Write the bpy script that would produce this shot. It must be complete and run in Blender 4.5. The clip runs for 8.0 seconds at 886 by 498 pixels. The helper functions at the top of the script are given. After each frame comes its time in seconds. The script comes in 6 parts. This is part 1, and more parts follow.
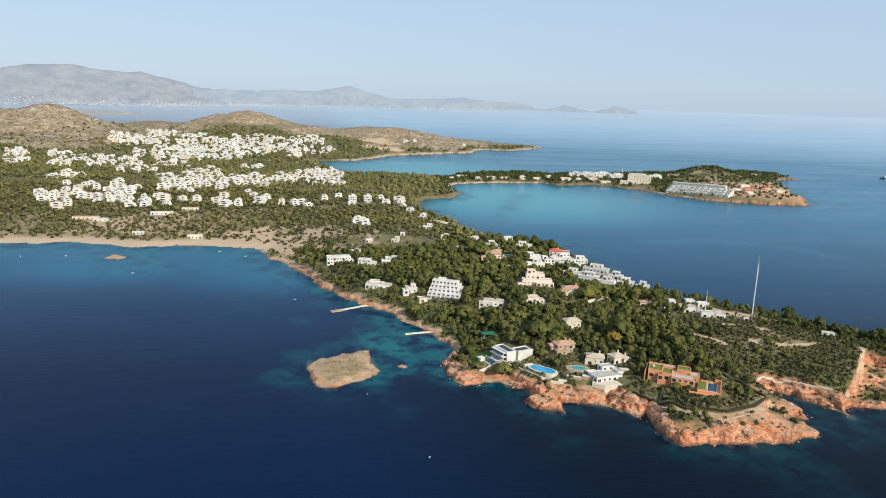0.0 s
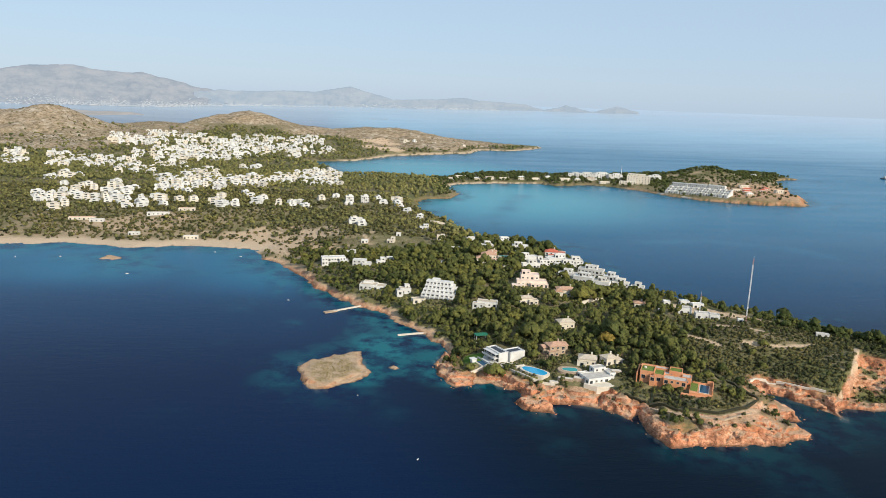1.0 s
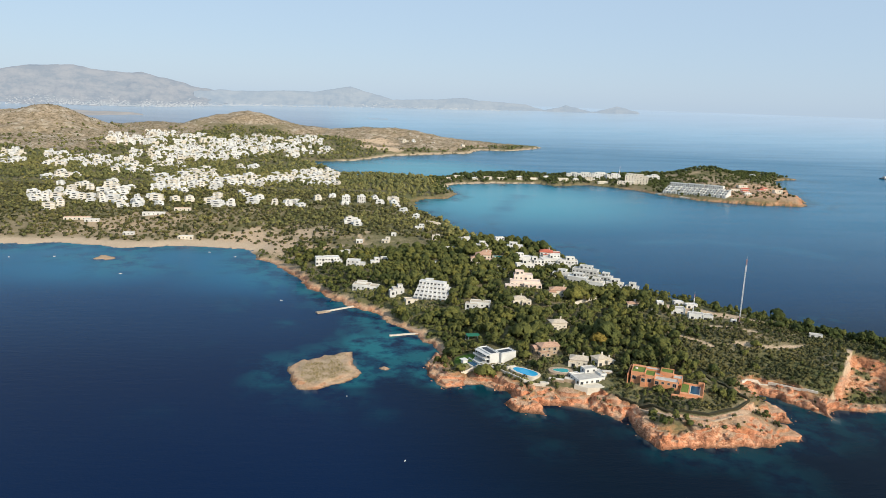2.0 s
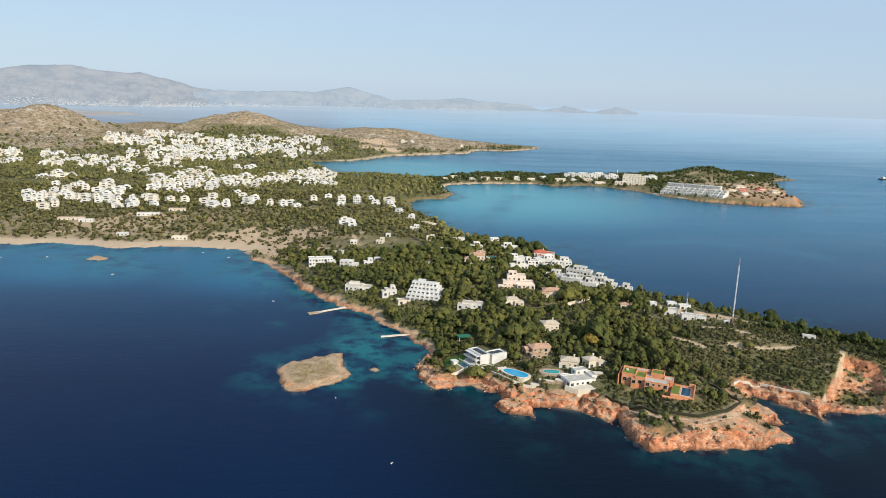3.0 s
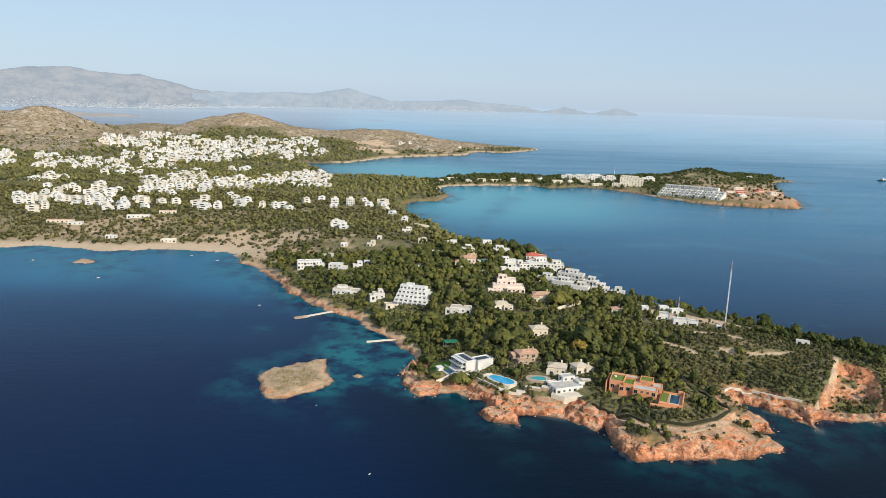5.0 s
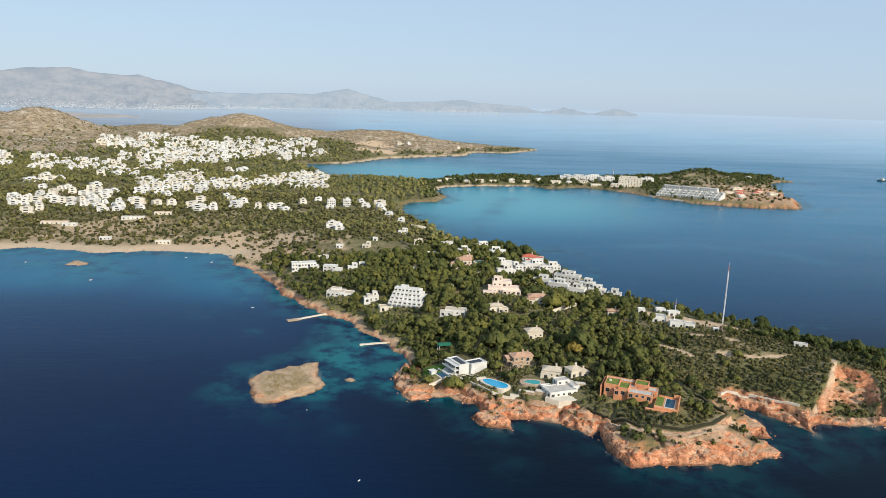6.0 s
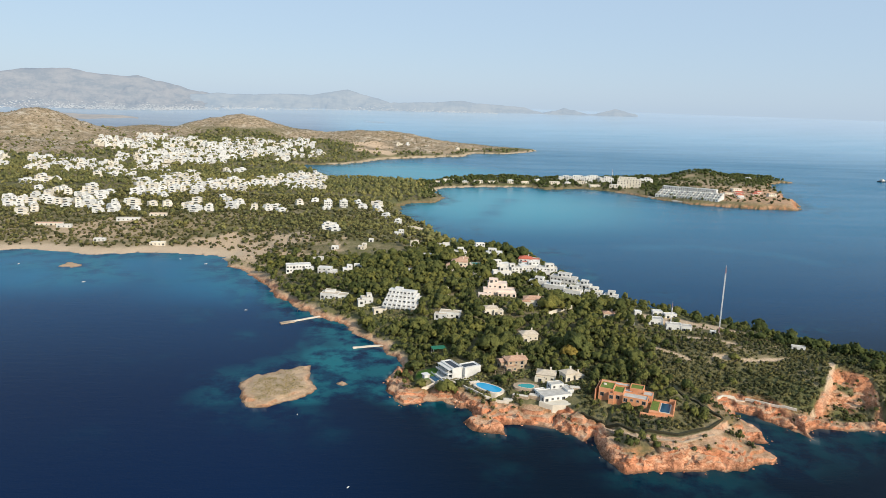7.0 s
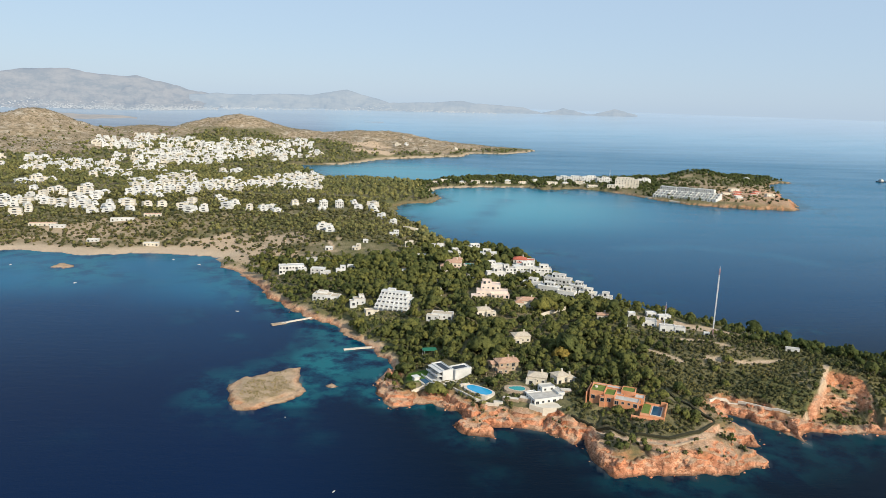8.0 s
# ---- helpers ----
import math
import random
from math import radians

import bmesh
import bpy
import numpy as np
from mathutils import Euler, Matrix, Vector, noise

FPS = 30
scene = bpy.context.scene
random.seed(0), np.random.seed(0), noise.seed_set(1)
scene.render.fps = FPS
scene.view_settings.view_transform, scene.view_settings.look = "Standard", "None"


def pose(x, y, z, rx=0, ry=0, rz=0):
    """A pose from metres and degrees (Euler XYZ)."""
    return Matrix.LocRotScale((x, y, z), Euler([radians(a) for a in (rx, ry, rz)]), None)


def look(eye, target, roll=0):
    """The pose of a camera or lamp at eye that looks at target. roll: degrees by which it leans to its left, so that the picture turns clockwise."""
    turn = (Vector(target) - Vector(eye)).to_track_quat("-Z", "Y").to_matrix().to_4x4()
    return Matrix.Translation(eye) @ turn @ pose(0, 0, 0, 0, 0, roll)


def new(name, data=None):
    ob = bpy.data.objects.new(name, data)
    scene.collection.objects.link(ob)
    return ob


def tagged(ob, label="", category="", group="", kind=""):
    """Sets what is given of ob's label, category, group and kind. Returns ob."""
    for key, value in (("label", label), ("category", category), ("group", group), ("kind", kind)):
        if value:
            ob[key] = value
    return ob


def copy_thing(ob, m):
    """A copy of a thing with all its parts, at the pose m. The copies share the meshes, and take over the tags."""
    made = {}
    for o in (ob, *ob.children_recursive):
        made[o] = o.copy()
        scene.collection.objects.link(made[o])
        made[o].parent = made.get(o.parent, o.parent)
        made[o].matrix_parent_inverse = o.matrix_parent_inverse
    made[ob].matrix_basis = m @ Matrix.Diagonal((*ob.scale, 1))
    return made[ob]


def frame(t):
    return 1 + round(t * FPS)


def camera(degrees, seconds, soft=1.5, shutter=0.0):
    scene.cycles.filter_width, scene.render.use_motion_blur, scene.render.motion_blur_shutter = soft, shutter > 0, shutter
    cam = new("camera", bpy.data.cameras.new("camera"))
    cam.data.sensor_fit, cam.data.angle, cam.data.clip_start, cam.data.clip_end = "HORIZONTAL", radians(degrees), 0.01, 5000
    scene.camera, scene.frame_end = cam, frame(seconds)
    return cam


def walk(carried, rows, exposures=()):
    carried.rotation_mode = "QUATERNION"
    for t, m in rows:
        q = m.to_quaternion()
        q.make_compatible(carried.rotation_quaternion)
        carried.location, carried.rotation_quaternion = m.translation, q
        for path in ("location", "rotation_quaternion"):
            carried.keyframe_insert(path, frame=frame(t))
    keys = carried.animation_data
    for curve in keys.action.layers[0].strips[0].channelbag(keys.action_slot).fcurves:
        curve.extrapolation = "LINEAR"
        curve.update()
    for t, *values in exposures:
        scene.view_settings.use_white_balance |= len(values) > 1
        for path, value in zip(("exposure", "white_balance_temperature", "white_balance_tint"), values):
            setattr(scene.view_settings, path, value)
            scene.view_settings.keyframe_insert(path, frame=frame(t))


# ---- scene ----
cam = camera(64.0, 8.0, soft=0.55)
PATH = [
    (0, (5.657, 0.496, 161.508), (5.834, 2.446, 161.097), 2.0),
    (0.5, (8.806, 1.179, 161.511), (8.981, 3.128, 161.101), 2.0),
    (1, (11.941, 1.84, 161.554), (12.113, 3.79, 161.144), 2.0),
    (1.5, (15.061, 2.488, 161.561), (15.231, 4.438, 161.151), 2.0),
    (3, (24.393, 5.034, 161.435), (24.562, 6.984, 161.026), 2.0),
    (3.5, (27.095, 6.531, 161.431), (27.263, 8.482, 161.023), 2.0),
    (4, (29.559, 8.461, 161.445), (29.727, 10.412, 161.038), 2.0),
    (4.5, (32.089, 10.784, 161.37), (32.256, 12.735, 160.964), 2.0),
    (6, (39.235, 18.123, 161.36), (39.401, 20.075, 160.956), 1.9),
    (6.5, (41.415, 20.573, 161.382), (41.58, 22.525, 160.979), 1.9),
    (7, (43.818, 22.742, 161.356), (43.983, 24.694, 160.954), 1.9),
    (7.5, (46.581, 24.496, 161.412), (46.746, 26.449, 161.01), 1.9),
    (8, (49.644, 25.971, 161.409), (49.809, 27.924, 161.007), 1.9),
]
walk(cam, [(t, look(eye, target, roll)) for t, eye, target, roll in PATH])

# ---- light ----
SUN_AZ, SUN_EL = 146.0, 29.0
world = bpy.data.worlds.new("sky")
scene.world = world
world.use_nodes = True
wn = world.node_tree.nodes
sky = wn.new("ShaderNodeTexSky")
sky.sky_type = "NISHITA"
sky.sun_disc = False
sky.sun_elevation, sky.sun_rotation = radians(SUN_EL), radians(SUN_AZ)
sky.altitude, sky.air_density, sky.dust_density, sky.ozone_density = 100.0, 1.0, 0.6, 1.5
wn["Background"].inputs["Strength"].default_value = 0.12
# thin sea haze evens out the blue of the whole sky
veil = wn.new("ShaderNodeMix")
veil.data_type = "RGBA"
veil.inputs[0].default_value = 0.8
veil.inputs[7].default_value = (4.0, 5.3, 6.9, 1)
world.node_tree.links.new(sky.outputs["Color"], veil.inputs[6])
world.node_tree.links.new(veil.outputs[2], wn["Background"].inputs["Color"])
sun = new("sun", bpy.data.lights.new("sun", "SUN"))
sun.data.energy, sun.data.angle, sun.data.color = 5.0, radians(0.6), (1.0, 0.90, 0.74)
az, el = radians(SUN_AZ), radians(SUN_EL)
TO_SUN = Vector((math.sin(az) * math.cos(el), math.cos(az) * math.cos(el), math.sin(el)))
sun.matrix_world = look(TO_SUN * 100, (0, 0, 0))


# ---- materials ----
def shader(name, rough=0.8, spec=0.3, metal=0.0):
    m = bpy.data.materials.new(name)
    m.use_nodes = True
    b = m.node_tree.nodes["Principled BSDF"]
    b.inputs["Roughness"].default_value = rough
    b.inputs["Specular IOR Level"].default_value = spec
    b.inputs["Metallic"].default_value = metal
    return m, m.node_tree.nodes, m.node_tree.links, b


def coords(nodes, links, scale=(1, 1, 1)):
    g = nodes.new("ShaderNodeNewGeometry")
    mp = nodes.new("ShaderNodeMapping")
    mp.inputs["Scale"].default_value = scale
    links.new(g.outputs["Position"], mp.inputs["Vector"])
    return mp.outputs["Vector"]


def noise_tex(nodes, links, vec, scale, detail=4.0, rough=0.6):
    n = nodes.new("ShaderNodeTexNoise")
    n.inputs["Scale"].default_value, n.inputs["Detail"].default_value, n.inputs["Roughness"].default_value = scale, detail, rough
    links.new(vec, n.inputs["Vector"])
    return n.outputs["Fac"]


def ramp(nodes, links, fac, stops):
    r = nodes.new("ShaderNodeValToRGB")
    e = r.color_ramp.elements
    while len(e) < len(stops):
        e.new(0.5)
    for k, (p, c) in zip(e, stops):
        k.position, k.color = p, (*c, 1) if len(c) == 3 else c
    links.new(fac, r.inputs["Fac"])
    return r.outputs["Color"]


def mix(nodes, links, fac, a, b, blend="MIX"):
    n = nodes.new("ShaderNodeMix")
    n.data_type, n.blend_type = "RGBA", blend
    for v, s in ((fac, n.inputs[0]), (a, n.inputs[6]), (b, n.inputs[7])):
        if isinstance(v, (int, float)):
            s.default_value = v
        elif isinstance(v, tuple):
            s.default_value = (*v, 1)
        else:
            links.new(v, s)
    return n.outputs[2]


def attr(nodes, name):
    a = nodes.new("ShaderNodeAttribute")
    a.attribute_name = name
    return a.outputs["Fac"]


def bump(nodes, links, height, strength, distance, bsdf):
    b = nodes.new("ShaderNodeBump")
    b.inputs["Strength"].default_value, b.inputs["Distance"].default_value = strength, distance
    links.new(height, b.inputs["Height"])
    links.new(b.outputs["Normal"], bsdf.inputs["Normal"])


def grain(name, dark, light, scale=0.4, fine=4.0, rough=0.85, relief=0.3, vary=0.0):
    """A mineral or painted surface with blotches and grain, and a little change from object to object."""
    m, n, l, b = shader(name, rough, 0.25)
    v = coords(n, l)
    a = noise_tex(n, l, v, scale, 5)
    f = noise_tex(n, l, v, fine, 3)
    c = mix(n, l, 0.3, a, f)
    col = ramp(n, l, c, [(0.32, dark), (0.68, light)])
    if vary:
        oi = n.new("ShaderNodeObjectInfo")
        tone = ramp(n, l, oi.outputs["Random"], [(0.0, (1 - vary, 1 - vary, 1 - vary)), (1.0, (1, 1, 1))])
        col = mix(n, l, 1.0, col, tone, "MULTIPLY")
    l.new(col, b.inputs["Base Color"])
    bump(n, l, f, relief, 0.1, b)
    return m


def rock_colours(n, l, v, fine):
    """Layered red and tan rock with dark joints, weathered paler on its ledges; also its relief."""
    strata = noise_tex(n, l, coords(n, l, (0.10, 0.10, 0.75)), 1.0, 5, 0.65)
    grit = noise_tex(n, l, v, 1.6, 5, 0.7)
    rock = ramp(n, l, mix(n, l, 0.35, mix(n, l, 0.4, strata, fine), grit), [(0.35, (0.13, 0.050, 0.029)), (0.43, (0.36, 0.145, 0.075)), (0.51, (0.54, 0.265, 0.15)), (0.63, (0.71, 0.43, 0.275))])
    red = mix(n, l, ramp(n, l, noise_tex(n, l, v, 0.035, 4), [(0.42, (0, 0, 0)), (0.60, (1, 1, 1))]), rock, (0.56, 0.195, 0.09))
    c = mix(n, l, 0.6, rock, red)
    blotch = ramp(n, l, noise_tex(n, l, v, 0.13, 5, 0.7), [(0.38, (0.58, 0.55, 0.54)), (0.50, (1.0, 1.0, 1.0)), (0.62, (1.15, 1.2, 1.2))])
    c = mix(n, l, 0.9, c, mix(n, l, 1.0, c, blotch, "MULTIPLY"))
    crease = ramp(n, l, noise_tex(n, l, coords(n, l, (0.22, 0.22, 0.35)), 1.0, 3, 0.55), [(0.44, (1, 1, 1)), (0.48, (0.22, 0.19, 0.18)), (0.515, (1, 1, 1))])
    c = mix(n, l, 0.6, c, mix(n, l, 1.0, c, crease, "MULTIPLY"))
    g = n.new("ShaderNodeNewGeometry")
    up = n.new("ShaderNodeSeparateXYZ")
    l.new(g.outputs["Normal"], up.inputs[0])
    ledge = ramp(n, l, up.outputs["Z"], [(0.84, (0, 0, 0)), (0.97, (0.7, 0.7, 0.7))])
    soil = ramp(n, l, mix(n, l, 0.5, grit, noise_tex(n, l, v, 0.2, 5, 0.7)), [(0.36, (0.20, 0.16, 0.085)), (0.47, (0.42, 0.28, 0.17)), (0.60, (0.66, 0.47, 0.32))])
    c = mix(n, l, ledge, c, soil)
    gully = noise_tex(n, l, coords(n, l, (0.45, 0.45, 0.07)), 1.0, 4, 0.6)
    return c, mix(n, l, 0.45, mix(n, l, 0.35, mix(n, l, 0.5, strata, grit), crease), gully)


def rock_material():
    m, n, l, b = shader("red_rock", 0.95, 0.15)
    v = coords(n, l)
    fine = noise_tex(n, l, v, 0.9, 5, 0.7)
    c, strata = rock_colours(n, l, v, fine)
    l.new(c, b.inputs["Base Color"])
    bump(n, l, fine, 0.8, 0.5, b)
    return m


def land_material():
    m, n, l, b = shader("ground", 0.95, 0.15)
    v = coords(n, l)
    big = noise_tex(n, l, v, 0.012, 6, 0.65)
    mid = noise_tex(n, l, v, 0.09, 6, 0.7)
    fine = noise_tex(n, l, v, 0.7, 5, 0.7)
    dry = ramp(n, l, mid, [(0.3, (0.10, 0.092, 0.045)), (0.5, (0.185, 0.155, 0.082)), (0.7, (0.33, 0.26, 0.165))])
    herb = ramp(n, l, fine, [(0.3, (0.065, 0.075, 0.028)), (0.7, (0.17, 0.16, 0.068))])
    base = mix(n, l, ramp(n, l, big, [(0.38, (0, 0, 0)), (0.62, (1, 1, 1))]), dry, herb)
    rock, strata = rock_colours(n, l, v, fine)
    sand = ramp(n, l, fine, [(0.2, (0.42, 0.31, 0.21)), (0.8, (0.58, 0.46, 0.33))])
    bare = ramp(n, l, fine, [(0.25, (0.42, 0.29, 0.18)), (0.75, (0.66, 0.50, 0.35))])
    scrub = ramp(n, l, mix(n, l, 0.35, mid, noise_tex(n, l, v, 0.2, 5, 0.75)), [(0.38, (0.11, 0.088, 0.052)), (0.48, (0.255, 0.195, 0.125)), (0.62, (0.44, 0.34, 0.235))])
    crop = ramp(n, l, noise_tex(n, l, v, 0.022, 7, 0.75), [(0.53, (0, 0, 0)), (0.60, (0.8, 0.8, 0.8))])
    scrub = mix(n, l, crop, scrub, ramp(n, l, mid, [(0.35, (0.30, 0.25, 0.18)), (0.65, (0.58, 0.50, 0.40))]))
    c = mix(n, l, attr(n, "hill"), base, scrub)
    c = mix(n, l, attr(n, "bare"), c, bare)
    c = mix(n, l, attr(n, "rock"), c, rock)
    c = mix(n, l, attr(n, "sand"), c, sand)
    wet = attr(n, "wet")
    c = mix(n, l, wet, c, mix(n, l, 0.75, c, (0.05, 0.035, 0.025)))
    c = mix(n, l, attr(n, "lawn"), c, ramp(n, l, fine, [(0.2, (0.04, 0.09, 0.012)), (0.8, (0.09, 0.17, 0.03))]))
    l.new(c, b.inputs["Base Color"])
    bump(n, l, mix(n, l, attr(n, "rock"), fine, strata), 0.9, 1.1, b)
    return m


def water(m, n, l, b):
    """Colour, gloss and ripples of the sea."""
    b.inputs["IOR"].default_value = 1.33
    b.inputs["Specular IOR Level"].default_value = 0.06
    v = coords(n, l)
    patch = noise_tex(n, l, v, 0.045, 5, 0.65)
    deep = ramp(n, l, noise_tex(n, l, v, 0.004, 3), [(0.35, (0.0006, 0.0090, 0.028)), (0.65, (0.0010, 0.0160, 0.044))])
    deep = mix(n, l, attr(n, "east_sea"), mix(n, l, 0.75, deep, (0.0026, 0.0138, 0.050)), mix(n, l, 0.85, deep, (0.0004, 0.0042, 0.0100)))
    shoal = ramp(n, l, patch, [(0.40, (0.0014, 0.014, 0.042)), (0.47, (0.003, 0.048, 0.085)), (0.56, (0.009, 0.115, 0.140))])
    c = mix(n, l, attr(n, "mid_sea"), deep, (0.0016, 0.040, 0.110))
    # haze paling the far water is mixed into its colour; also water off the beach
    c = mix(n, l, attr(n, "haze_and_inshore"), c, (0.008, 0.142, 0.250))
    c = mix(n, l, attr(n, "bay"), c, (0.055, 0.270, 0.340))
    c = mix(n, l, attr(n, "streak"), c, (0.025, 0.14, 0.22))
    c = mix(n, l, attr(n, "shallow"), c, shoal)
    c = mix(n, l, attr(n, "foam"), c, (0.30, 0.33, 0.32))
    l.new(c, b.inputs["Base Color"])
    w1 = noise_tex(n, l, coords(n, l, (0.05, 0.22, 0.1)), 1.0, 4, 0.65)
    w2 = noise_tex(n, l, coords(n, l, (0.5, 0.9, 0.5)), 1.0, 3, 0.6)
    bump(n, l, mix(n, l, 0.35, w1, w2), 0.22, 0.9, b)
    slick = noise_tex(n, l, coords(n, l, (0.002, 0.009, 0.01)), 1.0, 4, 0.6)
    r = ramp(n, l, slick, [(0.4, (0.18, 0.18, 0.18)), (0.7, (0.25, 0.25, 0.25))])
    l.new(r, b.inputs["Roughness"])


def sea_material():
    m, n, l, b = shader("sea_water", 0.16, 0.5)
    water(m, n, l, b)
    return m


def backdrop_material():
    """The last kilometres of sea before the horizon, a plain pale distance with haze painted as a glow."""
    m, n, l, b = shader("sea_haze_glow", 0.2, 0.5)
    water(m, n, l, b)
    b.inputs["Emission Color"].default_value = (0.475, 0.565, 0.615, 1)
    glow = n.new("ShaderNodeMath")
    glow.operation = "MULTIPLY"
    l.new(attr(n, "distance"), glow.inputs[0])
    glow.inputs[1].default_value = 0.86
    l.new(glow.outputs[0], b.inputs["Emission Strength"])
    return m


def leaf_material(name, dark, light):
    m, n, l, b = shader(name, 0.8, 0.15)
    g = n.new("ShaderNodeNewGeometry")
    leafy = ramp(n, l, g.outputs["Random Per Island"], [(0.0, dark), (1.0, light)])
    tone = ramp(n, l, attr(n, "tint"), [(0.0, (0.50, 0.60, 0.58)), (0.4, (0.85, 0.88, 0.85)), (0.75, (1.15, 1.10, 0.95)), (1.0, (1.38, 1.24, 1.0))])
    c = mix(n, l, 1.0, leafy, tone, "MULTIPLY")
    speck = noise_tex(n, l, coords(n, l), 1.1, 3, 0.7)
    c = mix(n, l, 1.0, c, ramp(n, l, speck, [(0.36, (0.62, 0.66, 0.62)), (0.62, (1.25, 1.22, 1.2))]), "MULTIPLY")
    l.new(c, b.inputs["Base Color"])
    # thin leaves let some light through
    thin = n.new("ShaderNodeBsdfTranslucent")
    l.new(mix(n, l, 1.0, c, (1.35, 1.3, 0.95), "MULTIPLY"), thin.inputs["Color"])
    both = n.new("ShaderNodeMixShader")
    both.inputs[0].default_value = 0.3
    l.new(b.outputs[0], both.inputs[1])
    l.new(thin.outputs[0], both.inputs[2])
    l.new(both.outputs[0], n["Material Output"].inputs["Surface"])
    return m


def plain(name, colour, rough=0.6, spec=0.3, metal=0.0):
    m, n, l, b = shader(name, rough, spec, metal)
    f = noise_tex(n, l, coords(n, l), 1.3, 4)
    d = tuple(k * 0.86 for k in colour)
    l.new(ramp(n, l, f, [(0.3, d), (0.7, colour)]), b.inputs["Base Color"])
    return m


def glass(name, colour, rough=0.05, spec=0.6):
    m, n, l, b = shader(name, rough, spec)
    b.inputs["Base Color"].default_value = (*colour, 1)
    return m


GROUND, SEA, ROCK = land_material(), sea_material(), rock_material()
PINE = leaf_material("pine_needles", (0.100, 0.108, 0.036), (0.175, 0.180, 0.058))
# paler leaves: haze painted into the inland and far trees; also garden shrubs
GARDEN_HAZED = leaf_material("garden_hazed_leaves", (0.165, 0.164, 0.068), (0.300, 0.282, 0.120))
SCRUB = leaf_material("scrub_leaves", (0.094, 0.092, 0.040), (0.200, 0.178, 0.080))
STRAW = leaf_material("dry_grass_blades", (0.24, 0.19, 0.075), (0.46, 0.36, 0.17))
GOLD = leaf_material("yellowing_leaves", (0.18, 0.135, 0.03), (0.36, 0.26, 0.07))
BARK = grain("bark", (0.06, 0.045, 0.03), (0.16, 0.11, 0.075), 2.0, 9.0)
WHITE = grain("white_render", (0.52, 0.51, 0.48), (0.73, 0.72, 0.69), 0.15, 2.0, 0.8, 0.1, 0.14)
CREAM = grain("cream_render", (0.52, 0.46, 0.37), (0.72, 0.66, 0.55), 0.2, 2.0, 0.85, 0.1, 0.1)
PINK = grain("pink_stone", (0.58, 0.45, 0.37), (0.76, 0.64, 0.55), 0.25, 2.5, 0.85, 0.2)
STONE = grain("rubble_stone", (0.26, 0.19, 0.13), (0.50, 0.39, 0.28), 0.6, 3.0, 0.9, 0.5)
ORANGE = grain("orange_render", (0.52, 0.215, 0.10), (0.69, 0.33, 0.175), 0.25, 2.5, 0.85, 0.15)
TERRA = grain("clay_tile", (0.36, 0.20, 0.13), (0.56, 0.36, 0.25), 0.7, 5.0, 0.85, 0.4)
REDTILE = grain("red_tile", (0.38, 0.09, 0.055), (0.55, 0.16, 0.10), 0.7, 5.0, 0.85, 0.4)
BEIGETILE = grain("beige_tile", (0.40, 0.33, 0.25), (0.60, 0.52, 0.41), 0.7, 5.0, 0.85, 0.4)
CONCRETE = grain("concrete", (0.33, 0.31, 0.28), (0.55, 0.52, 0.47), 0.4, 3.0, 0.9, 0.3)
GREYROOF = grain("grey_roof_felt", (0.12, 0.12, 0.12), (0.24, 0.23, 0.22), 0.4, 3.0, 0.9, 0.2)
PAVING = grain("pale_paving", (0.50, 0.44, 0.36), (0.70, 0.63, 0.53), 0.6, 3.0, 0.85, 0.2)
TURF = grain("roof_turf", (0.08, 0.12, 0.02), (0.18, 0.23, 0.05), 0.5, 3.0, 0.95, 0.6)
HEDGE = grain("clipped_hedge", (0.022, 0.022, 0.011), (0.055, 0.050, 0.026), 1.2, 5.0, 0.9, 1.0)
PANE = glass("dark_window_glass", (0.02, 0.025, 0.03))
FRAME = plain("window_frame_paint", (0.40, 0.38, 0.35), 0.5)
POOL = glass("pool_water", (0.03, 0.32, 0.55), 0.08, 0.3)
POOLTEAL = glass("teal_pool_water", (0.02, 0.27, 0.26), 0.08, 0.3)
POOLDARK = glass("dark_pool_water", (0.012, 0.06, 0.11), 0.1, 0.2)
STEEL = plain("painted_steel", (0.80, 0.79, 0.78), 0.5, 0.5)
STEELRED = plain("red_painted_steel", (0.40, 0.24, 0.24), 0.5, 0.5)
TENNIS = plain("green_court", (0.02, 0.16, 0.09), 0.8)
AWNING = plain("terracotta_awning", (0.55, 0.20, 0.14), 0.8)
HULL = plain("dark_hull", (0.03, 0.035, 0.045), 0.4)


# ---- meshes ----
def make_mesh(name, verts, faces, mats, attrs=None, smooth=False, normals=None):
    """A mesh from arrays; faces is an (n, 3) or (n, 4) index array."""
    me = bpy.data.meshes.new(name)
    k = faces.shape[1]
    me.vertices.add(len(verts))
    me.vertices.foreach_set("co", np.asarray(verts, np.float32).ravel())
    me.loops.add(faces.size)
    me.loops.foreach_set("vertex_index", faces.astype(np.int32).ravel())
    me.polygons.add(len(faces))
    me.polygons.foreach_set("loop_start", np.arange(0, faces.size, k, dtype=np.int32))
    me.polygons.foreach_set("use_smooth", np.full(len(faces), smooth))
    for key, values in (attrs or {}).items():
        me.attributes.new(key, "FLOAT", "POINT").data.foreach_set("value", np.asarray(values, np.float32))
    for mt in mats:
        me.materials.append(mt)
    me.update()
    me.validate()
    if normals is not None:
        me.normals_split_custom_set_from_vertices(np.asarray(normals, np.float32))
    return me


def part(name, bm, material, parent, label=""):
    me = bpy.data.meshes.new(name)
    bm.to_mesh(me)
    bm.free()
    me.materials.append(material)
    ob = new(name, me)
    ob.parent = parent
    return tagged(ob, label)


def share(name, me, parent, m):
    ob = new(name, me)
    ob.parent = parent
    ob.matrix_basis = m
    return ob


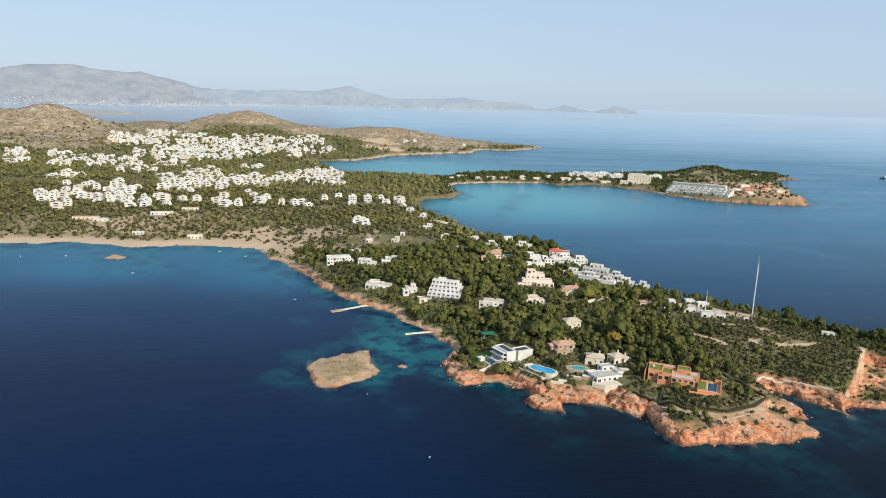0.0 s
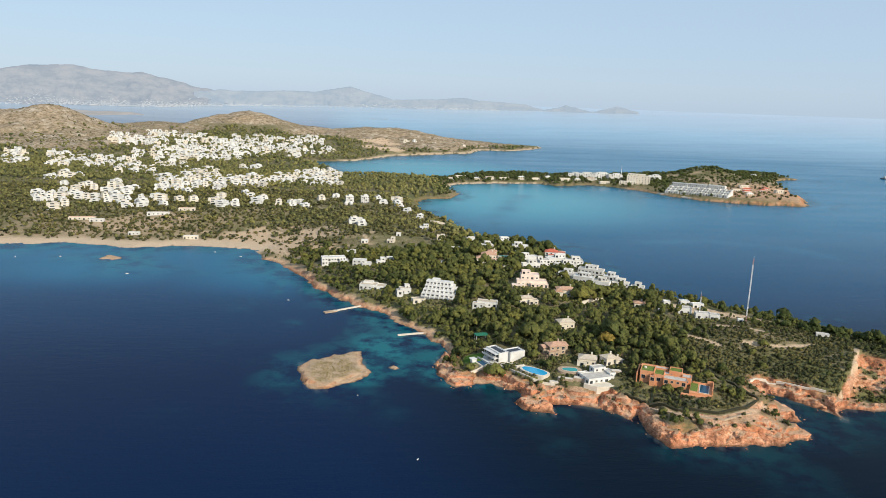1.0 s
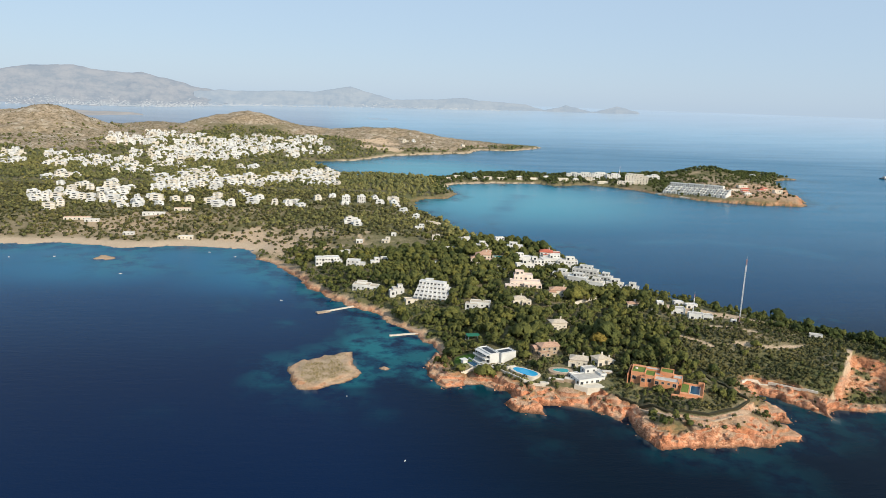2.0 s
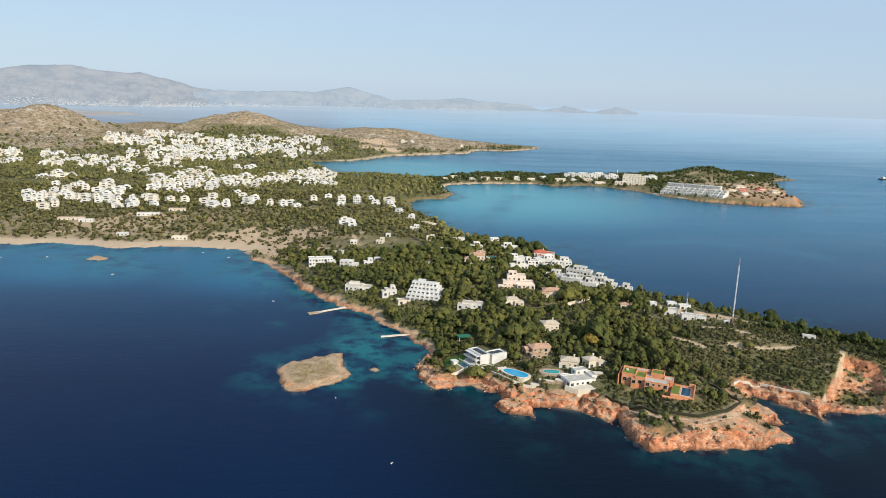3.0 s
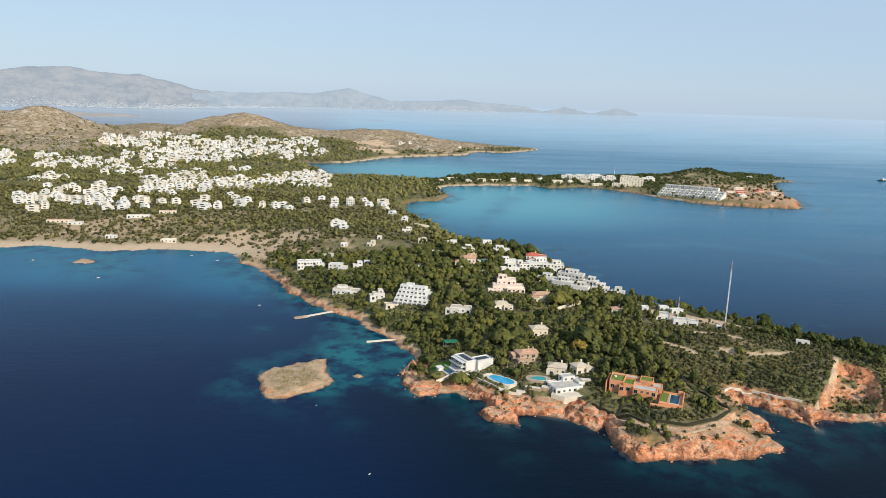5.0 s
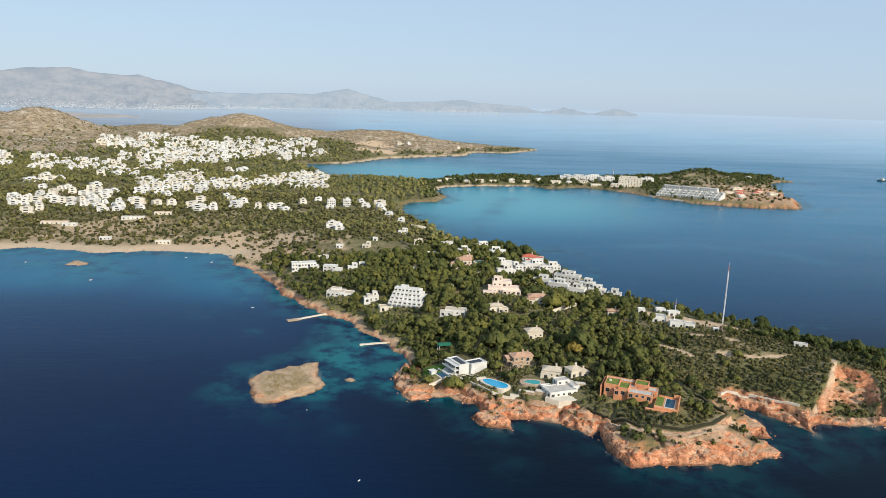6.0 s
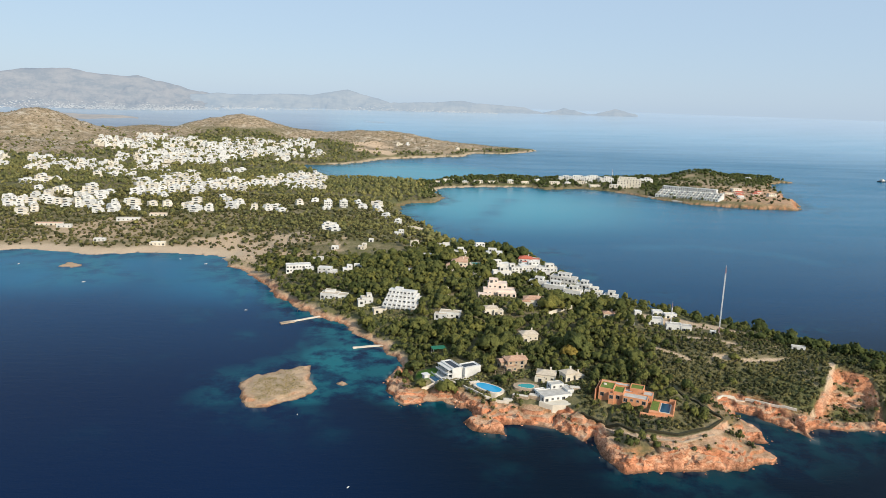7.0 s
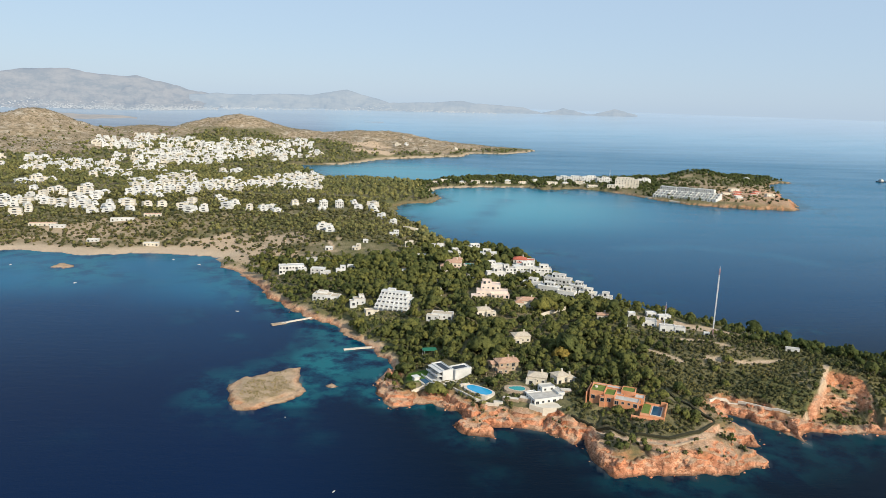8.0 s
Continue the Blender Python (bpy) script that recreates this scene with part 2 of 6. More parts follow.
def add_box(bm, cx, cy, z, w, d, h, turn=0.0, taper=1.0, bevel=0.0):
    """A box standing on z, w wide (x), d deep (y), h high; taper shrinks its top."""
    r = bmesh.ops.create_cube(bm, size=1.0)
    for v in r["verts"]:
        k = taper if v.co.z > 0 else 1.0
        v.co = Vector((v.co.x * w * k, v.co.y * d * k, (v.co.z + 0.5) * h))
    bmesh.ops.transform(bm, matrix=pose(cx, cy, z, 0, 0, turn), verts=r["verts"])
    if bevel:
        edges = list({e for v in r["verts"] for e in v.link_edges})
        bmesh.ops.bevel(bm, geom=edges, offset=bevel, segments=1, affect="EDGES")
    return r["verts"]


def add_tube(bm, a, b, r1, r2, sides=6):
    a, b = Vector(a), Vector(b)
    q = (b - a).to_track_quat("Z", "Y").to_matrix().to_4x4()
    r = bmesh.ops.create_cone(bm, cap_ends=True, segments=sides, radius1=r1, radius2=r2, depth=(b - a).length)
    bmesh.ops.transform(bm, matrix=Matrix.Translation((a + b) / 2) @ q, verts=r["verts"])


# ---- noise over the plan ----
def lattice(ix, iy, seed):
    h = (ix.astype(np.int64) * 374761393 + iy.astype(np.int64) * 668265263 + seed * 1442695041) & 0x7FFFFFFF
    h = ((h ^ (h >> 13)) * 1274126177) & 0x7FFFFFFF
    return ((h ^ (h >> 16)) & 0xFFFF) / 65535.0


def vnoise(x, y, seed=0):
    ix, iy = np.floor(x), np.floor(y)
    fx, fy = x - ix, y - iy
    fx, fy = fx * fx * (3 - 2 * fx), fy * fy * (3 - 2 * fy)
    a, b = lattice(ix, iy, seed), lattice(ix + 1, iy, seed)
    c, d = lattice(ix, iy + 1, seed), lattice(ix + 1, iy + 1, seed)
    return (a + (b - a) * fx) * (1 - fy) + (c + (d - c) * fx) * fy


def fbm(x, y, size, octaves=4, seed=0, gain=0.5):
    out, amp, total = 0.0, 1.0, 0.0
    x, y = np.asarray(x, float) / size, np.asarray(y, float) / size
    for k in range(octaves):
        out, total = out + amp * vnoise(x, y, seed + k * 17), total + amp
        x, y, amp = x * 2.03 + 5.1, y * 2.03 + 1.7, amp * gain
    return out / total * 2 - 1


def step(a, b, v):
    k = np.clip((v - a) / (b - a), 0, 1)
    return k * k * (3 - 2 * k)


# ---- the shore lines, as corners of the coast in the plan ----
BEACH = [(-2400, 800), (-900, 790), (-520, 745), (-388, 758), (-320, 770), (-282, 761), (-254, 749), (-223, 757), (-190, 766), (-134, 753), (-118, 748), (-107, 706),
         (-90, 692), (-71, 660), (-44, 601), (-28, 573), (-8, 546), (18, 522), (24, 503), (44, 477), (45, 462), (53, 456), (54, 440), (47, 422), (47, 401)]
ROCKS = [(52, 387), (56, 382), (65, 386), (76, 389), (83, 384), (89, 377), (94, 369), (87, 363), (91, 352), (105, 346), (106, 360), (121, 358), (132, 356), (139, 349),
         (144, 340), (151, 346), (147, 326), (154, 309), (159, 308), (170, 310), (180, 308), (195, 309), (210, 309), (218, 314), (230, 315), (233, 320), (232, 328), (229, 337),
         (239, 337), (240, 350), (237, 368), (240, 373), (247, 368), (254, 356), (259, 346), (265, 337), (263, 346), (268, 351), (281, 350), (310, 347), (360, 352)]
EAST = [(420, 372), (440, 410), (400, 440), (359, 456), (336, 480), (310, 510), (269, 545), (236, 575), (225, 610), (212, 655), (205, 720), (184, 765), (145, 805), (110, 850),
        (106, 897), (102, 939), (80, 1008), (68, 1049), (67, 1131), (86, 1174), (125, 1180), (145, 1234), (140, 1288), (127, 1310)]
LAIMOS = [(143, 1375), (181, 1411), (229, 1421), (289, 1434), (339, 1444), (364, 1401), (444, 1437), (491, 1398), (535, 1327), (550, 1281), (583, 1233), (633, 1205), (686, 1186), (751, 1182),
          (793, 1244), (826, 1353), (872, 1452), (931, 1603), (1029, 1673), (995, 1743), (940, 1800), (820, 1740), (672, 1660), (445, 1600), (311, 1620), (236, 1600), (161, 1540), (142, 1484)]
FARCOAST = [(81, 1450), (35, 1471), (-58, 1471), (-85, 1531), (-124, 1646), (-168, 1703), (-224, 1731), (-214, 1813), (-117, 1827), (-75, 1857), (-18, 1928), (29, 2040), (149, 2146), (280, 2240),
            (340, 2414), (434, 2398), (538, 2522), (618, 2676), (497, 2755), (404, 2891), (253, 3014), (66, 3180), (-192, 3260), (-600, 3240), (-1000, 3180), (-2400, 3180)]
ISLET = [(-38, 412), (-34, 393), (-29, 384), (-24, 379), (-16, 382), (-4, 389), (5, 400), (7, 408), (2, 422), (0, 443), (-9, 441), (-23, 428), (-33, 421)]
ROCKLET = [(16, 415), (20, 419), (24, 414), (20, 410)]
FARROCK = [(-263, 702), (-260, 714), (-247, 710), (-241, 698), (-250, 692)]
COASTS = [BEACH + ROCKS + EAST + LAIMOS + FARCOAST, ISLET, ROCKLET, FARROCK]

# spot heights: x, y, height of the ground inland, how far it takes to rise
SPOTS = [(190, 325, 9, 4), (150, 352, 8, 4), (122, 370, 6, 5), (228, 318, 4, 5), (165, 368, 12, 9), (180, 348, 12.5, 9), (205, 362, 14, 9), (243, 385, 10, 10), (300, 364, 8, 5), (330, 366, 9, 5), (315, 392, 18, 8), (350, 392, 17, 8), (267, 440, 18, 12),
         (230, 498, 16, 14), (109, 390, 8, 6), (90, 420, 8.5, 8), (55, 425, 5, 8), (42, 500, 5, 12.4), (74, 547, 14, 13), (130, 555, 18, 14), (176, 655, 18, 14), (-30, 640, 12, 12.4), (-80, 700, 5, 12.4)]
SPOTS_INLAND = [(-130, 790, 8, 55), (-300, 800, 8, 60), (-700, 830, 8, 60), (0, 800, 18, 20), (95, 880, 12, 15), (-200, 930, 18, 60), (0, 1050, 18, 25), (-300, 1200, 22, 60), (-700, 1250, 25, 90),
                (110, 1230, 6, 12), (0, 1350, 12, 20), (180, 1480, 5, 15), (330, 1500, 6, 14), (560, 1340, 6, 14), (770, 1560, 15, 30), (740, 1230, 9, 8), (900, 1600, 7, 20),
                (-300, 1650, 28, 60), (-560, 1900, 36, 60), (-120, 1900, 10, 40), (-900, 1700, 36, 90), (100, 2400, 20, 50), (430, 2600, 9, 40), (-200, 2300, 30, 60), (-500, 2600, 30, 80), (-1500, 2200, 50, 90)]
# hills: x, y, height above the ground, half widths
HILLS = [(-985, 2230, 56, 165, 190), (-880, 2200, 10, 75, 150), (-1260, 2300, 36, 240, 220), (-1700, 2400, 30, 400, 260), (-482, 2780, 53, 135, 170), (-370, 2740, 15, 150, 170), (0, 2680, 35, 190, 150), (-170, 2700, 5, 160, 150), (230, 2640, 14, 150, 110), (-985, 2240, 18, 62, 90), (-640, 2690, 30, 170, 170), (-860, 2950, 14, 200, 120), (760, 1600, 15, 60, 60)]
TRACKS = [[(146, 355), (157, 342), (165, 331), (186, 325), (205, 332), (219, 344)], [(267, 353), (278, 363), (293, 378), (304, 392), (309, 401)],
          [(247, 424), (262, 417), (271, 415), (290, 417)], [(213, 447), (220, 437), (228, 428), (232, 422)], [(241, 453), (257, 445), (268, 437)], [(-13, 700), (-12, 715), (-2, 741), (-8, 762)],
          [(-346, 807), (-300, 832), (-274, 826), (-240, 850)]]


STREAKS = [([(332, 829), (376, 840), (420, 840), (465, 826), (502, 802), (527, 763)], 15, 0.4), ([(258, 1237), (219, 1135), (187, 1027), (162, 965)], 20, 0.9),
           ([(501, 2048), (635, 2131), (746, 2146)], 14, 0.7), ([(1010, 2210), (1147, 2112), (1262, 2000)], 16, 0.5)]


# the dug-out red face of the eastern headland, its rim and the rock apron below; the bare rock outside the hedge
RIM = [(268, 357), (283, 372), (298, 387), (307, 397), (313, 400), (319, 395), (322, 386), (320, 375), (314, 364)]
SCOOP = RIM + [(312, 352), (300, 346), (268, 349)]
OUTER = [(140, 370), (151, 354), (158, 345), (167, 333), (186, 327), (203, 332), (214, 345), (214, 358), (222, 372), (246, 372), (246, 300), (150, 300), (96, 338), (96, 380), (120, 374)]


def edge_distance(x, y, loop, closed=True):
    """Distance to a line of corners, and whether the point lies inside."""
    p = np.array(loop + loop[:1] if closed else loop, float)
    best, inside = np.full(x.shape, 1e12), np.zeros(x.shape, bool)
    for (ax, ay), (bx, by) in zip(p[:-1], p[1:]):
        dx, dy = bx - ax, by - ay
        t = np.clip(((x - ax) * dx + (y - ay) * dy) / (dx * dx + dy * dy), 0, 1)
        np.minimum(best, (x - ax - t * dx) ** 2 + (y - ay - t * dy) ** 2, out=best)
        if closed and ay != by:
            inside ^= ((ay > y) != (by > y)) & (x < dx * (y - ay) / dy + ax)
    return np.sqrt(best), inside


def shore(x, y):
    """Signed distance from the coast, plus inland, with a ragged edge; and the islet's own."""
    reach = np.clip(np.hypot(x, y) / 400, 0.6, 6.0)
    wx = x + reach * (2.6 * fbm(x, y, 13.0, 3, 3) + 1.9 * fbm(x, y, 4.5, 3, 5, 0.6))
    wy = y + reach * (2.6 * fbm(x, y, 13.0, 3, 9) + 1.9 * fbm(x, y, 4.5, 3, 11, 0.6))
    out = np.full(x.shape, -1e6)
    for loop in COASTS:
        d, inside = edge_distance(wx, wy, loop)
        out = np.maximum(out, np.where(inside, d, -d))
    return out


def terrain(x, y):
    """Height and the shares of sand, rock and so on, at places of the plan."""
    x, y = np.asarray(x, float), np.asarray(y, float)
    d = shore(x, y)
    top, wide, weight = np.zeros(x.shape), np.zeros(x.shape), np.zeros(x.shape)
    for sx, sy, h, w in SPOTS + SPOTS_INLAND:
        k = 1.0 / ((x - sx) ** 2 + (y - sy) ** 2 + 60.0 + (sy / 60) ** 2) ** 1.5
        top, wide, weight = top + k * h, wide + k * w, weight + k
    top, wide = top / weight, wide / weight
    isle = (x < 40) & (y < 450)
    rim, within = edge_distance(x + fbm(x, y, 12, 3, 161) * 3.0, y + fbm(x, y, 12, 3, 163) * 3.0, SCOOP)
    lip, _ = edge_distance(x, y, RIM[1:], False)
    top, wide = np.where(isle, 2.2, top), np.where(isle, 2.2, wide)
    farrock = (x < -225) & (y < 730)
    top, wide = np.where(farrock, 1.6, top), np.where(farrock, 3.0, wide)
    land = np.maximum(d, 0)
    rise = 1 - np.exp(-land / wide)
    steep = (1 - step(9, 14, wide)) * (y < 760)
    rise = rise * (1 - steep) + steep * (0.26 * step(0, 2.4, land) + 0.74 * (1 - np.exp(-land / (wide * 2.3))))
    z = top * rise
    z = z + np.where(within, -5.5 * step(0, 7, lip), 1.5 * np.exp(-(lip / 14) ** 2)) * step(0, 12, land) * step(262, 286, x)
    for hx, hy, h, a, b in HILLS:
        z = z + h * np.exp(-((x - hx) / a) ** 2 - ((y - hy) / b) ** 2) * step(0, 90, land)
    far = np.clip(y / 900, 0.5, 3.5)
    gully = np.abs(fbm(x, y, 150, 4, 31))
    hill = step(50, 66, z) * (y > 1900)
    east = step(-420, -260, x + fbm(x, y, 120, 4, 177) * 90)
    hill = np.maximum(hill, step(24, 40, z) * step(2330, 2430, y) * east)
    hill = np.maximum(hill, step(2330, 2440, y + 190 * step(-130, 20, x) + fbm(x, y, 90, 3, 175) * 80) * east * step(4, 12, z))
    flank = step(-560, -640, x + fbm(x, y, 120, 3, 171) * 70) * step(1550, 1640, y + fbm(x, y, 120, 3, 173) * 60)
    hill = np.maximum(hill, flank * 0.9 * step(20, 30, z))
    z = z - hill * gully * 18 + hill * fbm(x, y, 70, 5, 47, 0.6) * 9
    cliff = np.exp(-(land / (wide * 2.6)) ** 2) * (wide < 13) * (d > -6)
    beach = step(24, 40, wide) * (y < 1100)
    low = (1 - step(12, 16, wide)) * (y < 760)
    crag = fbm(x, y, 10.0, 4, 77, 0.5)
    ridges = 1 - np.abs(fbm(x * 0.8 + y * 0.3, y, 7.0, 4, 91, 0.6)) * 2
    near = low * (d > -8)
    cleft = np.maximum(0, 1 - np.abs(fbm(x, y * 0.6, 14.0, 2, 131, 0.5)) * 5.0)
    calm = np.where(y > 440, 0.5, 1.0)
    z = z + calm * near * cliff * (crag * 3.4 + ridges * 0.8 * rise - cleft * 5.6 * rise) * np.minimum(1, 0.3 + land / 4)
    z = z + within * step(0, 5, rim) * (crag * 3.0 + ridges * 1.0 - cleft * 2.6) * step(0, 6, land)
    shelf = 1.7 + fbm(x, y, 40, 2, 141) * 0.5
    lay = (z + fbm(x, y, 11, 3, 143) * 1.3) / shelf
    ledge = (np.floor(lay) + step(0.62, 1.0, lay - np.floor(lay))) * shelf - fbm(x, y, 11, 3, 143) * 1.3
    rocky = within * step(0, 3, rim) * 0.6 + near * np.clip(cliff * 1.6, 0, 1) * (land > 0)
    z = z + (ledge - z) * rocky * 0.9
    bx, by = x + fbm(x, y, 6, 3, 151) * 3.0, y + fbm(x, y, 6, 3, 153) * 3.0
    block = lattice(np.floor(bx / 3.6), np.floor(by / 2.9), 7) + 0.6 * lattice(np.floor((bx + by) / 1.5), np.floor((by - bx) / 1.7), 9) - 0.8
    z = z + block * 0.3 * rocky * np.minimum(1, land / 1.5)
    z = z + fbm(x, y, 22, 4, 13) * 0.7 * rise * far
    z = np.where(d > 0, np.maximum(z, 0.15 * np.minimum(d, 4)), np.maximum(d * 0.45, -6))
    rock = np.clip(near * step(0.9, 0.25, land / (wide * np.where(y > 440, 0.6, 2.2))) * 1.3, 0, 1)
    rock = np.where((y > 440) & (x < 60) & (y < 760), rock * 0.85, rock)
    rock = np.where(isle, 0.12 + 0.4 * step(7, 3, land + fbm(x, y, 6, 3, 7) * 3), rock)
    rock = np.where(farrock, 0.45, rock)
    patch = step(0.7, 1.2, np.minimum(np.hypot((x - 298) / 13, (y - 364) / 6), np.hypot((x - 308) / 4, (y - 384) / 4)) + fbm(x, y, 7, 3, 6) * 0.4)
    face = within * step(0, 2, rim) * patch * (0.85 + 0.15 * fbm(x, y, 8, 3, 165))
    rock = np.maximum(rock, face * (d > 0))
    _, outside = edge_distance(x, y, OUTER)
    rock = np.maximum(rock, outside * (d > 0) * np.clip(0.62 + 1.3 * fbm(x, y, 14, 4, 167, 0.6), 0.1, 1))
    tip = step(1.1, 0.7, np.hypot((x - 770) / 130, (y - 1310) / 150) + fbm(x, y, 60, 3, 16) * 0.4) * (d > 0)
    rock = np.maximum(rock, tip * 0.8)
    rock = np.maximum(rock, (y > 1100) * (d > 0) * step(9, 3, land / np.clip(y / 1300, 1, 2)) * np.where(x > 500, 0.7, 0.2))
    sand = beach * step(30, 14, land) * (d > -2)
    sand = np.maximum(sand, (x > 100) * (x < 330) * (y > 1320) * (y < 1460) * step(8, 3, land))
    sand = np.maximum(sand, (y > 1850) * (x > -250) * (d > 0) * step(18, 8, land) * 0.9)
    bare = (x > 640) * (y > 1250) * (y < 1570) * step(-0.1, 0.3, fbm(x, y, 45, 4, 59)) * 0.5
    bare = np.maximum(bare, step(1.1, 0.5, np.hypot((x + 285) / 70, (y - 845) / 50) + fbm(x, y, 25, 4, 67) * 0.7) * 0.7)
    for line in TRACKS:
        t, _ = edge_distance(x, y, line, False)
        bare = np.maximum(bare, step(2.4, 1.2, t + fbm(x, y, 5, 2, 3) * 0.6))
    bare = np.maximum(bare, step(1.0, 0.7, np.hypot((x - 257) / 40, (y - 484 + 0.62 * (x - 257)) / 13) + fbm(x, y, 12, 3, 5) * 0.25))
    bare = np.maximum(bare, step(0.25, 0.6, fbm(x, y, 30, 4, 57, 0.65)) * (x > 240) * (y < 460) * 0.35)
    bare = np.maximum(bare, step(1.1, 0.6, np.hypot((x + 110) / 88, (y - 768) / 78) + fbm(x, y, 22, 4, 68, 0.6) * 0.9) * 0.9)
    bare = np.maximum(bare, step(1.0, 0.6, np.hypot((x + 5) / 75, (y - 2370) / 95) + fbm(x, y, 50, 3, 20) * 0.5))
    bare = np.maximum(bare, (y > 430) * (y < 720) * (x < 60) * (d > 0) * step(9, 4, land + fbm(x, y, 9, 3, 70) * 5) * 0.7)
    bare = np.where(isle | farrock, 0.65 + 0.3 * fbm(x, y, 5, 3, 69), bare)
    bare = np.maximum(bare, step(1.0, 0.7, np.hypot((x - 20) / 75, (y - 2150) / 60) + fbm(x, y, 40, 3, 19) * 0.5))
    bare = np.maximum(bare, step(0.0, 0.35, fbm(x, y, 40, 5, 55, 0.65)) * step(900, 780, y) * step(-30, -70, x) * 0.5)
    bare = np.maximum(bare, step(0.05, 0.4, fbm(x, y, 40, 5, 58, 0.7)) * step(1300, 1000, y) * step(640, 760, y) * step(70, 0, x) * 0.3)
    lawn = step(1.0, 0.8, np.hypot((x - 73) / 11, (y - 415) / 10))
    lawn = np.maximum(lawn, step(1.0, 0.8, np.hypot((x - 38) / 12, (y - 520) / 12)) * 0.22)
    wet = step(1.5, 0.2, land) * (y < 800) * (1 - beach) + (d <= 0) * 0.9
    return z, dict(d=d, rock=np.clip(rock * (d > -3), 0, 1), sand=np.clip(sand, 0, 1), hill=np.clip(hill, 0, 1), bare=bare, lawn=lawn, wet=np.clip(wet, 0, 1), isle=(isle | farrock))


def ground(x, y):
    return float(terrain(np.array([float(x)]), np.array([float(y)]))[0][0])


# ---- ground: one sheet, its mesh widening with distance from the south ----
def build_ground():
    rows = np.concatenate([np.arange(294, 402, 0.6), 402 * np.exp(np.linspace(0, math.log(3300 / 402), 460))])
    cols = np.concatenate([np.arange(-0.76, 0.1, 0.0031), np.arange(0.1, 1.16, 0.0019), np.arange(1.16, 1.34, 0.004)])
    yy, uu = np.meshgrid(rows, cols, indexing="ij")
    xx = uu * yy
    z, a = terrain(xx.ravel(), yy.ravel())
    nr, nc = yy.shape
    idx = np.arange(nr * nc).reshape(nr, nc)
    quads = np.stack([idx[:-1, :-1], idx[:-1, 1:], idx[1:, 1:], idx[1:, :-1]], -1).reshape(-1, 4)
    keep = (z[quads] > -5.5).any(1)
    quads = quads[keep]
    used = np.unique(quads)
    remap = np.zeros(nr * nc, np.int64)
    remap[used] = np.arange(len(used))
    px, py = xx.ravel(), yy.ravel()
    brk = a["rock"] * (py < 760) * step(0.3, 2.0, z)
    px, py = px + brk * fbm(px + z * 1.9, py - z * 1.1, 6.0, 3, 201, 0.55) * 1.8, py + brk * fbm(px - z * 1.3, py + z * 1.7, 6.0, 3, 211, 0.55) * 2.0
    v = np.stack([px, py, z], 1)[used]
    me = make_mesh("ground", v, remap[quads], [GROUND], {k: a[k][used] for k in ("rock", "sand", "hill", "bare", "lawn", "wet")}, True)
    tagged(new("ground", me), "dry coastal land of red rock, sand and scrub above the sea", "ground", kind="structure")


# ---- sea: one sheet, lifted in the haze beyond the headlands to meet the horizon ----
EYE = (25.0, 10.0, 161.4)
BEND = 2700.0


def lifted(r):
    """Height of the sheet at r metres from the middle: flat, then rising so that it is seen to run on to the horizon."""
    r = np.maximum(np.asarray(r, float), 1.0)
    s = np.clip((r - BEND) / (4900 - BEND), 0, 1)
    start, pace = math.atan(EYE[2] / BEND), EYE[2] / BEND ** 2 * (4900 - BEND)
    under = start - pace * s - (start - pace - radians(0.22)) * s * s
    return np.where(s > 0, np.maximum(0, EYE[2] - r * np.tan(under)), 0.0)


def spread(down):
    """How far out something stands that is seen that many degrees under the horizontal."""
    rr = np.linspace(3000, 4900, 1500)
    ang = np.degrees(np.arctan2(EYE[2] - lifted(rr), rr))
    return float(np.interp(-down, -ang, rr))


